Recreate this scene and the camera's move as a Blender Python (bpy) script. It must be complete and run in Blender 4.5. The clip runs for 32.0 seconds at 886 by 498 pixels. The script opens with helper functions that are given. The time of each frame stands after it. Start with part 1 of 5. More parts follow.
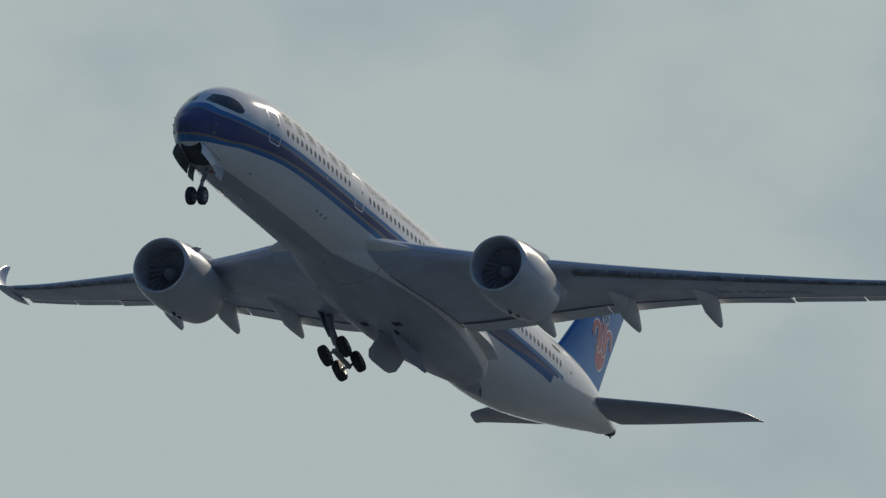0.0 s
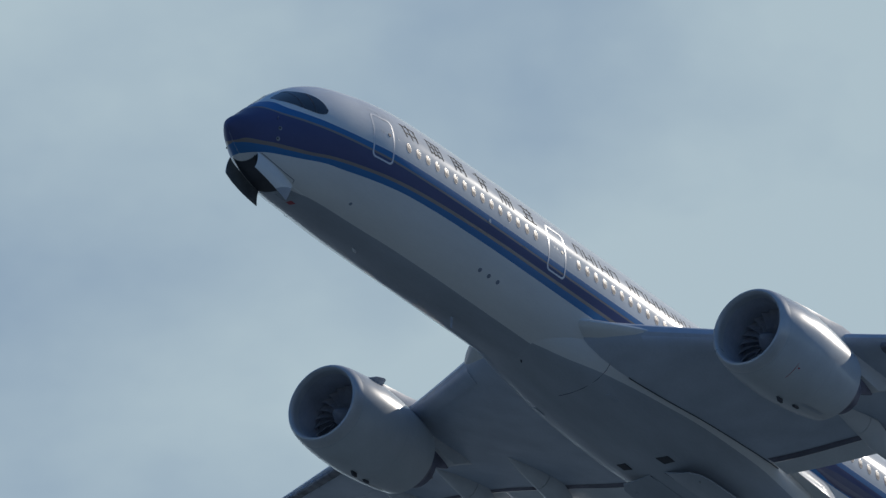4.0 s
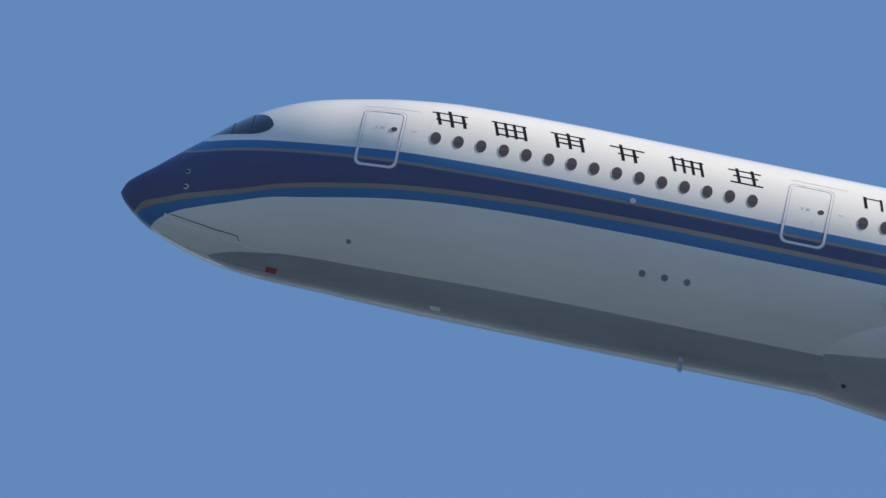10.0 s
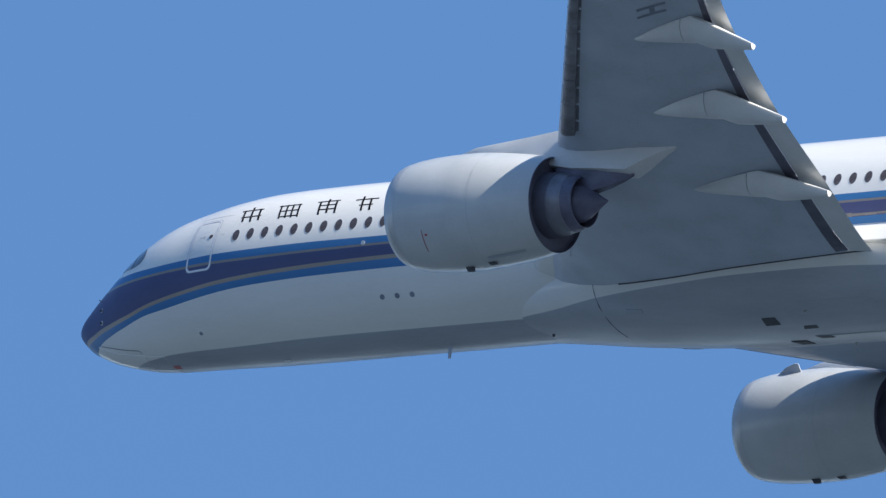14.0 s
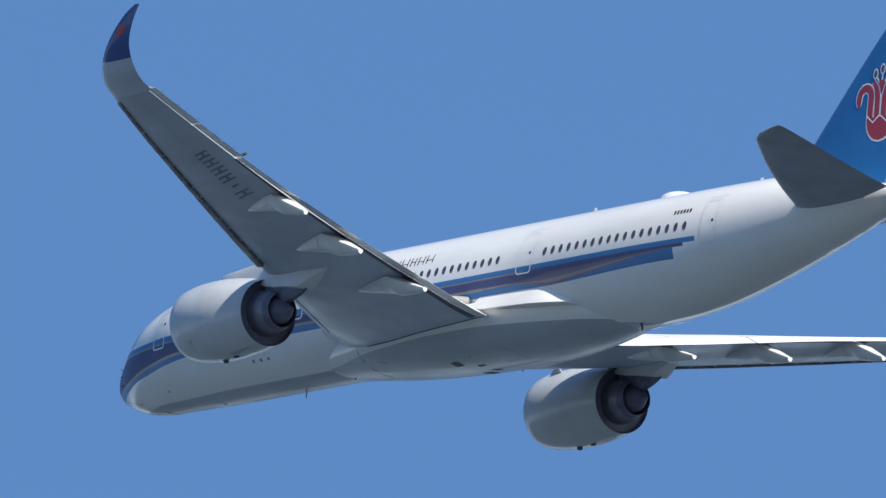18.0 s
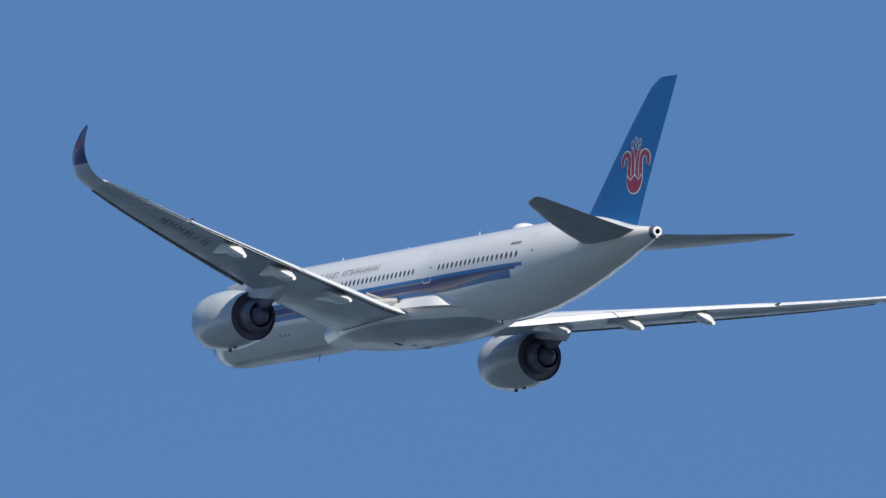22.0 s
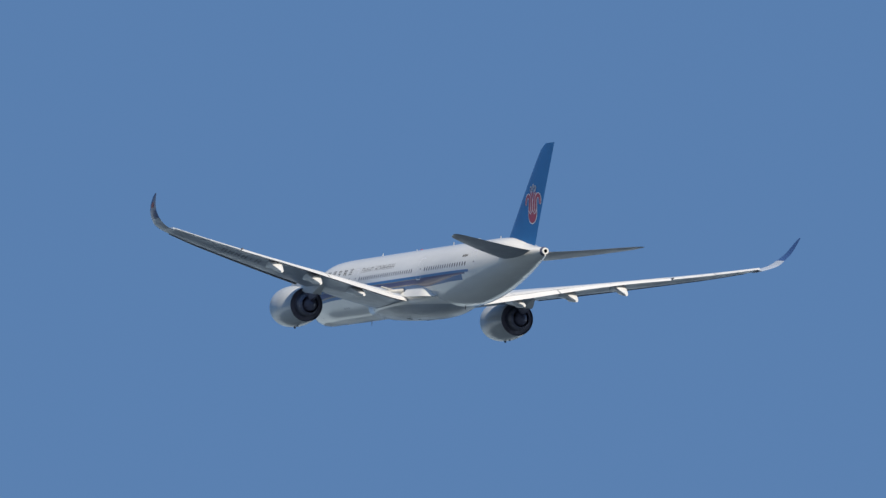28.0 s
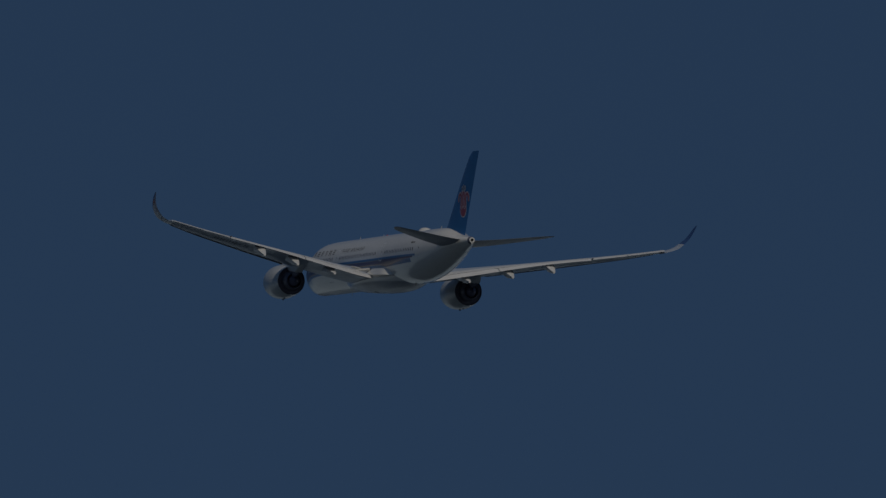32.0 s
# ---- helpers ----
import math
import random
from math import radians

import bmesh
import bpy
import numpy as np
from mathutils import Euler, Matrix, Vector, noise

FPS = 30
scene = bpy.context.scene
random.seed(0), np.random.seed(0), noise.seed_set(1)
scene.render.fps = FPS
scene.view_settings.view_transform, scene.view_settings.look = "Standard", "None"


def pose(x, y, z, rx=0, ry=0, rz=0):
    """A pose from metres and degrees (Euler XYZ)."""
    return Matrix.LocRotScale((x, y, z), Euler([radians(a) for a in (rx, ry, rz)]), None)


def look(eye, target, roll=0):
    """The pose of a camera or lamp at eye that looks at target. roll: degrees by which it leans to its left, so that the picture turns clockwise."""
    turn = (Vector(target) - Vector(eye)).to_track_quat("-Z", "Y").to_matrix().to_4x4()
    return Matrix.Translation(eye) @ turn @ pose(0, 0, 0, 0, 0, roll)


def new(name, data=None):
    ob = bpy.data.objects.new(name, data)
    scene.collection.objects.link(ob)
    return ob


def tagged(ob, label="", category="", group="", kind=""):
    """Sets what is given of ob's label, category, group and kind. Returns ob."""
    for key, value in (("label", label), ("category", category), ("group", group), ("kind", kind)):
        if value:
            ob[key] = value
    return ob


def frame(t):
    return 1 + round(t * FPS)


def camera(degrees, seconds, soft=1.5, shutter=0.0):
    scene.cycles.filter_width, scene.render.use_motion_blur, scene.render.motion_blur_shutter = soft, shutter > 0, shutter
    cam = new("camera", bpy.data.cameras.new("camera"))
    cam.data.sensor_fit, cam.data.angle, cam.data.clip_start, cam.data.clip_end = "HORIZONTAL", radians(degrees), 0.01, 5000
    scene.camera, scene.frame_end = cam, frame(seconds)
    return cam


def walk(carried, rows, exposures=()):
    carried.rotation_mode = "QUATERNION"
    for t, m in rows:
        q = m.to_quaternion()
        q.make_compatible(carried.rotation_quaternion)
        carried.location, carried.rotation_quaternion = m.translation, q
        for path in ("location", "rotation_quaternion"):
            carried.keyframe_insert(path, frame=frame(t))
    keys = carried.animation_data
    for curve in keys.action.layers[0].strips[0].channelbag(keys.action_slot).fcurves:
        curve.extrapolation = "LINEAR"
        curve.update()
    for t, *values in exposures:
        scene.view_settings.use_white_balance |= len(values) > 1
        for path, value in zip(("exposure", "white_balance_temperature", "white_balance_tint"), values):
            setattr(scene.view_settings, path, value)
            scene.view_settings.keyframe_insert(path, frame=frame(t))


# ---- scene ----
SECONDS = 32.0
cam = camera(3.0972, SECONDS, 1.4)

# ---- the way of the camera: it stands at one spot and pans after the aircraft ----
EYE = (0.0, 0.0, 1.7)
CAMERA_ROWS = [
    (0.0, 97.8685, -1.5262, 113.4019), (0.5, 98.5248, -1.5898, 114.1406), (1.0, 99.4793, -1.7277, 115.2643),
    (1.5, 100.3200, -1.1683, 116.3548), (2.0, 101.2807, -0.4241, 117.5891), (2.5, 102.6942, -0.0454, 119.3697),
    (3.0, 103.9484, 0.3108, 121.2340), (3.5, 105.0494, 0.6440, 123.2173), (4.0, 106.1250, 0.8034, 125.3228),
    (4.5, 107.3146, 0.6346, 127.5362), (5.0, 108.6472, 0.1393, 129.8650), (5.5, 109.8835, 0.2306, 132.6629),
    (6.0, 111.1888, 0.6387, 136.5054), (6.5, 112.6711, 0.4672, 140.2285), (7.0, 113.9132, 0.3156, 144.0624),
    (7.5, 115.0254, 0.2063, 148.3468), (8.0, 116.1746, 0.1259, 153.0946), (8.5, 117.2741, 0.5755, 158.8974),
    (9.0, 118.2465, -0.2668, 164.0621), (9.5, 119.0668, 0.1803, 169.2461), (10.0, 119.4244, 0.2904, 175.2574),
    (10.5, 119.3931, 0.1588, -179.0303), (11.0, 119.2835, 0.0478, -174.0281), (11.5, 118.9715, 0.3995, -168.2309),
    (12.0, 118.6432, 0.1559, -162.9249), (12.5, 118.2954, 0.1427, -158.6181), (13.0, 117.7494, 0.2225, -154.2026),
    (13.5, 117.0688, 0.1535, -149.9941), (14.0, 116.3872, -0.1926, -146.2791), (14.5, 115.7510, -0.1557, -143.2730),
    (15.0, 115.0341, -0.1021, -140.3742), (15.5, 114.3924, 0.2746, -137.6279), (16.0, 113.8101, 0.4805, -134.9899),
    (16.5, 113.2940, 0.5116, -132.4590), (17.0, 112.8172, 0.4010, -130.1656), (17.5, 112.3548, 0.1767, -128.2450),
    (18.0, 111.9086, -0.1578, -126.7009), (18.5, 111.4012, -0.2062, -125.0460), (19.0, 110.8754, -0.2331, -123.4020),
    (19.5, 110.3735, -0.4624, -122.3279), (20.0, 109.8873, -0.2839, -121.1389), (20.5, 109.4187, -0.5589, -120.1830),
    (21.0, 108.9809, -0.5688, -119.2265), (21.5, 108.5237, -0.6599, -118.2884), (22.0, 108.0383, -0.5022, -117.4506),
    (22.5, 107.5358, -0.3179, -116.6001), (23.0, 107.0792, -0.1229, -115.7540), (23.5, 106.6840, 0.1807, -115.0279),
    (24.0, 106.3443, 0.5528, -114.2193), (24.5, 106.0552, 0.9563, -113.4725), (25.0, 105.8631, 1.2702, -113.0991),
    (25.5, 105.6770, 1.2685, -112.5740), (26.0, 105.5273, 1.1537, -112.0652), (26.5, 105.4106, 0.9323, -111.5663),
    (27.0, 105.2950, 0.6349, -111.0729), (27.5, 105.1500, 0.2917, -110.5817), (28.0, 104.9708, -0.0907, -110.0916),
    (28.5, 104.8267, -0.2169, -109.7999), (29.0, 104.6648, -0.2319, -109.3366), (29.5, 104.5634, -0.2796, -108.8917),
    (30.0, 104.5456, -0.3524, -108.4283), (30.5, 104.4105, -0.4819, -107.8602), (31.0, 104.4835, -0.5791, -107.5233),
    (31.5, 104.3722, -0.6287, -107.3958), (32.0, 104.2294, -0.6763, -107.1620),
]
EXPOSURES = [
    (0, -0.46, 7200, 10),
    (2.0, -0.38, 6350, 10),
    (2.5, -0.36, 6300, 10),
    (4.5, -0.34, 6300, 10),
    (5, -0.34, 6200, 10),
    (6, -0.31, 6050, 10),
    (7, -0.22, 5950, 10),
    (8, 0, 6250, 10),
    (9, 0.4, 7200, 10),
    (10, 0.57, 7150, 11),
    (11, 0.46, 6800, 11),
    (12, 0.45, 6550, 10),
    (13, 0.6, 6450, 10),
    (15, 0.7, 6400, 10),
    (18, 0.5, 6400, 10),
    (21, 0.26, 6400, 10),
    (25, 0.14, 6600, 10),
    (28, 0.12, 6800, 10),
    (30.2, 0.12, 6850, 10),
    (31, -0.62, 6650, 10),
    (31.5, -1.3, 6600, 10),
    (32, -2.35, 6600, 10),
]
walk(cam, [(t, pose(*EYE, rx, ry, rz)) for t, rx, ry, rz in CAMERA_ROWS], EXPOSURES)

# ---- daylight ----
SUN_ELEVATION, SUN_AZIMUTH = 29.5, 174.3
world = bpy.data.worlds.new("sky")
scene.world = world
world.use_nodes = True


def build_sky():
    nt = world.node_tree
    nt.nodes.clear()
    out = nt.nodes.new("ShaderNodeOutputWorld")
    bg = nt.nodes.new("ShaderNodeBackground")
    sky = nt.nodes.new("ShaderNodeTexSky")
    sky.sky_type = "NISHITA"
    sky.sun_disc = False
    sky.sun_elevation = radians(SUN_ELEVATION)
    sky.sun_rotation = radians(90 - SUN_AZIMUTH)
    sky.altitude, sky.air_density, sky.dust_density, sky.ozone_density = 300, 0.8, 0.3, 3.0
    bg.inputs["Strength"].default_value = 0.075
    link = nt.links.new

    def node(kind, **values):
        n = nt.nodes.new(kind)
        for key, value in values.items():
            n.inputs[key.replace("_", " ")].default_value = value
        return n

    # even blue of the clear air over the sky model
    air = node("ShaderNodeMixRGB", Fac=0.80, Color2=(1.04, 2.48, 5.42, 1))
    link(sky.outputs[0], air.inputs["Color1"])
    # thin bright cloud and haze on the sun's side of the sky
    co = nt.nodes.new("ShaderNodeTexCoord")
    stretch = node("ShaderNodeMapping", Scale=(1, 1, 1.5))
    link(co.outputs["Generated"], stretch.inputs["Vector"])
    wisps = node("ShaderNodeTexNoise", Scale=34.0, Detail=5.0, Roughness=0.5)
    link(stretch.outputs[0], wisps.inputs["Vector"])
    fields = node("ShaderNodeTexNoise", Scale=9.0, Detail=3.0)
    link(stretch.outputs[0], fields.inputs["Vector"])
    toward = nt.nodes.new("ShaderNodeVectorMath")
    toward.operation = "DOT_PRODUCT"
    toward.inputs[1].default_value = (-0.93, -0.36, 0)
    link(co.outputs["Generated"], toward.inputs[0])
    bank = node("ShaderNodeMapRange", From_Min=0.48, From_Max=1.02, To_Min=0.0, To_Max=1.0)
    bank.interpolation_type = "SMOOTHSTEP"
    link(toward.outputs["Value"], bank.inputs["Value"])
    apart = nt.nodes.new("ShaderNodeSeparateXYZ")
    link(co.outputs["Generated"], apart.inputs[0])
    layer = node("ShaderNodeMapRange", From_Min=0.42, From_Max=0.62, To_Min=1.0, To_Max=0.0)
    layer.interpolation_type = "SMOOTHSTEP"
    link(apart.outputs["Z"], layer.inputs["Value"])
    low_bank = nt.nodes.new("ShaderNodeMath")
    low_bank.operation = "MULTIPLY"
    link(bank.outputs[0], low_bank.inputs[0])
    link(layer.outputs[0], low_bank.inputs[1])
    both = nt.nodes.new("ShaderNodeMath")
    both.operation = "MULTIPLY_ADD"
    both.inputs[1].default_value = 1.3
    link(wisps.outputs[0], both.inputs[0])
    link(fields.outputs[0], both.inputs[2])
    patchy = node("ShaderNodeMapRange", From_Min=0.85, From_Max=1.45, To_Min=-0.33, To_Max=0.32)
    link(both.outputs[0], patchy.inputs["Value"])
    edge = nt.nodes.new("ShaderNodeMath")
    edge.operation = "MULTIPLY"
    link(patchy.outputs[0], edge.inputs[0])
    link(low_bank.outputs[0], edge.inputs[1])
    cover = nt.nodes.new("ShaderNodeMath")
    cover.operation = "ADD"
    cover.use_clamp = True
    link(low_bank.outputs[0], cover.inputs[0])
    link(edge.outputs[0], cover.inputs[1])
    mix = node("ShaderNodeMixRGB", Color2=(7.1, 8.8, 9.6, 1))
    link(cover.outputs[0], mix.inputs["Fac"])
    link(air.outputs[0], mix.inputs["Color1"])
    # pale haze added low over the horizon all round, unseen, to brighten the sides
    low = node("ShaderNodeMapRange", From_Min=0.11, From_Max=0.0, To_Min=0.0, To_Max=0.95)
    low.interpolation_type = "SMOOTHSTEP"
    link(apart.outputs["Z"], low.inputs["Value"])
    haze = node("ShaderNodeMixRGB", Color2=(8.4, 10.2, 11.6, 1))
    link(low.outputs[0], haze.inputs["Fac"])
    link(mix.outputs[0], haze.inputs["Color1"])
    link(haze.outputs[0], bg.inputs["Color"])
    link(bg.outputs[0], out.inputs["Surface"])


build_sky()
sun = new("sun", bpy.data.lights.new("sun", "SUN"))
sun.data.energy, sun.data.angle, sun.data.color = 4.8, radians(0.55), (1.0, 0.91, 0.78)
_e, _a = radians(SUN_ELEVATION), radians(SUN_AZIMUTH)
SUN_WAY = Vector((math.cos(_e) * math.cos(_a), math.cos(_e) * math.sin(_a), math.sin(_e)))
sun.matrix_world = look(SUN_WAY * 100, (0, 0, 0))


# ---- materials ----
def material(name, color, rough=0.35, metal=0.0, coat=0.0, stain=0.06, size=0.9, bump=0.0, streak=False, rough_spread=0.08, shine=0.5):
    """A painted, metal or rubber surface with grime at two scales."""
    m = bpy.data.materials.new(name)
    m.use_nodes = True
    nt = m.node_tree
    p = nt.nodes["Principled BSDF"]
    co = nt.nodes.new("ShaderNodeTexCoord")
    mp = nt.nodes.new("ShaderNodeMapping")
    mp.inputs["Scale"].default_value = (0.25, 1, 1) if streak else (1, 1, 1)
    big = nt.nodes.new("ShaderNodeTexNoise")
    big.inputs["Scale"].default_value, big.inputs["Detail"].default_value = size, 5.0
    fine = nt.nodes.new("ShaderNodeTexNoise")
    fine.inputs["Scale"].default_value, fine.inputs["Detail"].default_value = size * 14, 3.0
    blend = nt.nodes.new("ShaderNodeMath")
    blend.operation = "MULTIPLY_ADD"
    blend.inputs[1].default_value = 0.35
    ramp = nt.nodes.new("ShaderNodeMapRange")
    for key, value in (("From Min", 0.45), ("From Max", 0.95), ("To Min", 1.0), ("To Max", 1.0 - stain * 2.5)):
        ramp.inputs[key].default_value = value
    mul = nt.nodes.new("ShaderNodeMixRGB")
    mul.blend_type = "MULTIPLY"
    mul.inputs["Fac"].default_value = 1.0
    mul.inputs["Color1"].default_value = (*color, 1)
    rr = nt.nodes.new("ShaderNodeMapRange")
    for key, value in (("From Min", 0.3), ("From Max", 0.7), ("To Min", max(0.03, rough - rough_spread)), ("To Max", min(1.0, rough + rough_spread))):
        rr.inputs[key].default_value = value
    link = nt.links.new
    link(co.outputs["Object"], mp.inputs["Vector"])
    link(mp.outputs[0], big.inputs["Vector"])
    link(mp.outputs[0], fine.inputs["Vector"])
    link(fine.outputs[0], blend.inputs[0])
    link(big.outputs[0], blend.inputs[2])
    link(blend.outputs[0], ramp.inputs["Value"])
    link(ramp.outputs[0], mul.inputs["Color2"])
    link(mul.outputs[0], p.inputs["Base Color"])
    link(big.outputs[0], rr.inputs["Value"])
    link(rr.outputs[0], p.inputs["Roughness"])
    p.inputs["Metallic"].default_value = metal
    p.inputs["Specular IOR Level"].default_value = shine
    p.inputs["Coat Weight"].default_value = coat
    p.inputs["Coat Roughness"].default_value = 0.08
    if bump:
        b = nt.nodes.new("ShaderNodeBump")
        b.inputs["Strength"].default_value, b.inputs["Distance"].default_value = bump, 0.02
        link(fine.outputs[0], b.inputs["Height"])
        link(b.outputs[0], p.inputs["Normal"])
    return m


WHITE = material("white_paint", (0.755, 0.76, 0.745), 0.10, shine=0.3, coat=0.0, rough_spread=0.025, stain=0.04, streak=True)
SKY_BLUE = material("bright_blue_paint", (0.056, 0.19, 0.41), 0.32, shine=0.2, coat=0.0, rough_spread=0.03, stain=0.05, streak=True)
# navy paint made paler than its own tone, putting distant haze into the colour
NAVY = material("navy_paint", (0.092, 0.104, 0.21), 0.35, shine=0.12, coat=0.0, rough_spread=0.03, stain=0.06, streak=True)
GOLD = material("bronze_line_paint", (0.26, 0.225, 0.195), 0.35, coat=0.2, stain=0.08, streak=True)
MAUVE = material("mauve_fade_paint", (0.155, 0.15, 0.205), 0.3, coat=0.1, stain=0.10, streak=True)
DUSK = material("dusky_violet_paint", (0.085, 0.085, 0.16), 0.33, coat=0.0, stain=0.10, streak=True)
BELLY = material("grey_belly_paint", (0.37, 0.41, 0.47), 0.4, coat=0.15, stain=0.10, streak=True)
FAIRING = material("grey_fairing_paint", (0.40, 0.44, 0.495), 0.38, coat=0.1, stain=0.09, streak=True)
WING_GREY = material("grey_wing_paint", (0.47, 0.53, 0.62), 0.42, coat=0.1, stain=0.08, size=0.6)
WING_TOP = material("light_grey_control_surface", (0.72, 0.73, 0.74), 0.4, coat=0.1, stain=0.07, size=0.6)
PALE = material("pale_grey_paint", (0.66, 0.67, 0.68), 0.35, coat=0.0, stain=0.06, size=0.8)
TAIL_GREY = material("grey_stabilizer_paint", (0.30, 0.33, 0.39), 0.42, coat=0.1, stain=0.08, size=0.6)
# weathered metal, darkened to carry the shade under the leading edge
SLAT = material("weathered_slat_metal_and_slot_shade", (0.24, 0.245, 0.28), 0.5, stain=0.28, size=1.4)
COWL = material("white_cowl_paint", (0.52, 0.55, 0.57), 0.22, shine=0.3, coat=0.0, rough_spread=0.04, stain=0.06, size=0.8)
TAIL_BLUE = material("tail_blue_paint", (0.024, 0.155, 0.40), 0.22, shine=0.3, coat=0.0, rough_spread=0.03, stain=0.06, size=0.5)
WINGLET_BLUE = material("dark_winglet_blue", (0.045, 0.10, 0.27), 0.25, shine=0.3, rough_spread=0.03, stain=0.06, size=0.5)
LOGO_RED = material("red_paint", (0.33, 0.03, 0.05), 0.35, coat=0.2, stain=0.05)
LOGO_WHITE = material("white_line_paint", (0.75, 0.75, 0.76), 0.35, stain=0.03)
SOOT = material("soot_black", (0.006, 0.006, 0.007), 0.8, shine=0.05, stain=0.1)
INK = material("black_marking", (0.018, 0.018, 0.022), 0.7, shine=0.03, stain=0.1)
FADED = material("faded_blue_grey_marking", (0.235, 0.265, 0.335), 0.5, stain=0.2)
WING_MARK = material("dark_blue_grey_marking", (0.10, 0.11, 0.16), 0.5, stain=0.15)
COVE = material("dark_flap_cove", (0.15, 0.15, 0.21), 0.55, stain=0.2)
SEAM = material("seam_shadow_sealant", (0.06, 0.065, 0.08), 0.6, stain=0.2)
GLASS = material("dark_cabin_window", (0.085, 0.072, 0.078), 0.25, shine=0.3, coat=0.1, stain=0.1)
SCREEN = material("black_windscreen", (0.012, 0.012, 0.018), 0.1, coat=0.8, stain=0.1)
LIP = material("polished_inlet_lip", (0.52, 0.535, 0.55), 0.34, metal=0.25, stain=0.08)
# inlet grey raised to paint the pale veil of haze over the duct
INLET = material("hazed_grey_inlet_lining", (0.48, 0.50, 0.56), 0.5, stain=0.15)
# duct, titanium and plug darks lifted toward blue, painting haze over the nozzle
DARK = material("dark_duct", (0.125, 0.13, 0.195), 0.5, stain=0.2)
TITAN = material("haze_tinted_titanium", (0.15, 0.155, 0.23), 0.5, metal=0.2, stain=0.2, size=2.0)
# lighter than the core round it, to paint the band that catches sun
BAND = material("lit_metal_band", (0.22, 0.225, 0.27), 0.4, metal=0.3, stain=0.15, size=2.0)
CORE = material("dark_core_cowl", (0.13, 0.132, 0.18), 0.45, metal=0.2, stain=0.15, size=2.0)
PLUG = material("dark_exhaust_plug", (0.13, 0.135, 0.21), 0.5, metal=0.1, stain=0.2, size=2.0)
# fan blades likewise lightened for the haze in front of them
FAN = material("hazed_fan_blade", (0.33, 0.33, 0.36), 0.45, metal=0.15, stain=0.1, size=3.0)
RUBBER = material("tyre_rubber", (0.05, 0.05, 0.055), 0.8, stain=0.2, size=4.0)
STEEL = material("gear_steel_paint", (0.42, 0.43, 0.44), 0.4, metal=0.2, stain=0.2, size=3.0)
BAY = material("grey_green_bay_primer", (0.22, 0.235, 0.25), 0.7, stain=0.2)
RED_GLASS = material("red_beacon_lens", (0.45, 0.02, 0.02), 0.15, coat=0.5, stain=0.05)
RED_SIGN = material("red_placard", (0.40, 0.04, 0.06), 0.4, stain=0.1)
# ground out of view, its blue-grey picked for the fill it bounces upward
FIELD = material("blue_grey_bounce_ground", (0.074, 0.109, 0.137), 0.9, stain=0.22, size=0.02, bump=0.3)


# ---- mesh helpers: s runs aft from the nose, y to port, z up ----
def at(s, y, z):
    return Vector((-s, y, z))


def part(name, bm, mats, parent=None, label="", smooth=True):
    me = bpy.data.meshes.new(name)
    bmesh.ops.recalc_face_normals(bm, faces=bm.faces)
    if smooth:
        for f in bm.faces:
            f.smooth = True
        for e in bm.edges:
            if len(e.link_faces) == 2 and e.calc_face_angle(0) > 0.62:
                e.smooth = False
    bm.to_mesh(me)
    bm.free()
    for m in mats if isinstance(mats, (list, tuple)) else (mats,):
        me.materials.append(m)
    ob = new(name, me)
    if parent:
        ob.parent = parent
    if label:
        ob["label"] = label
    return ob


def loft(bm, rings, closed=True, cap_a=True, cap_b=True, mat=0):
    """Skin over rings of equal length; gives the rows of vertices."""
    rows = [[bm.verts.new(p) for p in r] for r in rings]
    n = len(rings[0])
    for a, b in zip(rows, rows[1:]):
        for i in range(n if closed else n - 1):
            j = (i + 1) % n
            f = bm.faces.new((a[i], a[j], b[j], b[i]))
            f.material_index = mat
    if closed and cap_a:
        bm.faces.new(rows[0][::-1]).material_index = mat
    if closed and cap_b:
        bm.faces.new(rows[-1]).material_index = mat
    return rows


def curve_at(xs, ys, x):
    """Monotone cubic through the points."""
    n = len(xs)
    if x <= xs[0]:
        return ys[0]
    if x >= xs[-1]:
        return ys[-1]
    h = [xs[i + 1] - xs[i] for i in range(n - 1)]
    d = [(ys[i + 1] - ys[i]) / h[i] for i in range(n - 1)]
    k = max(i for i in range(n - 1) if xs[i] <= x)

    def slope(i):
        if i == 0:
            return d[0]
        if i == n - 1:
            return d[-1]
        if d[i - 1] * d[i] <= 0:
            return 0.0
        a, b = 2 * h[i] + h[i - 1], h[i] + 2 * h[i - 1]
        return (a + b) / (a / d[i - 1] + b / d[i])
    t = (x - xs[k]) / h[k]
    return ((2 * t**3 - 3 * t**2 + 1) * ys[k] + (t**3 - 2 * t**2 + t) * h[k] * slope(k)
            + (-2 * t**3 + 3 * t**2) * ys[k + 1] + (t**3 - t**2) * h[k] * slope(k + 1))


def spin(bm, profile, centre, n=40, mat=0, squash=1.0):
    """Surface of turning about a fore-and-aft axis: profile of (s, radius)."""
    cy, cz = centre
    rings = [[at(s, cy + r * math.cos(2 * math.pi * i / n), cz + squash * r * math.sin(2 * math.pi * i / n)) for i in range(n)] for s, r in profile]
    return loft(bm, rings, True, False, False, mat)


def slab(bm, outline, thickness, axis, mat=0):
    """Prism over an outline of vectors, thick along axis."""
    d = Vector(axis).normalized() * thickness / 2
    a = [bm.verts.new(p - d) for p in outline]
    b = [bm.verts.new(p + d) for p in outline]
    n = len(a)
    bm.faces.new(a[::-1]).material_index = mat
    bm.faces.new(b).material_index = mat
    for i in range(n):
        bm.faces.new((a[i], a[(i + 1) % n], b[(i + 1) % n], b[i])).material_index = mat


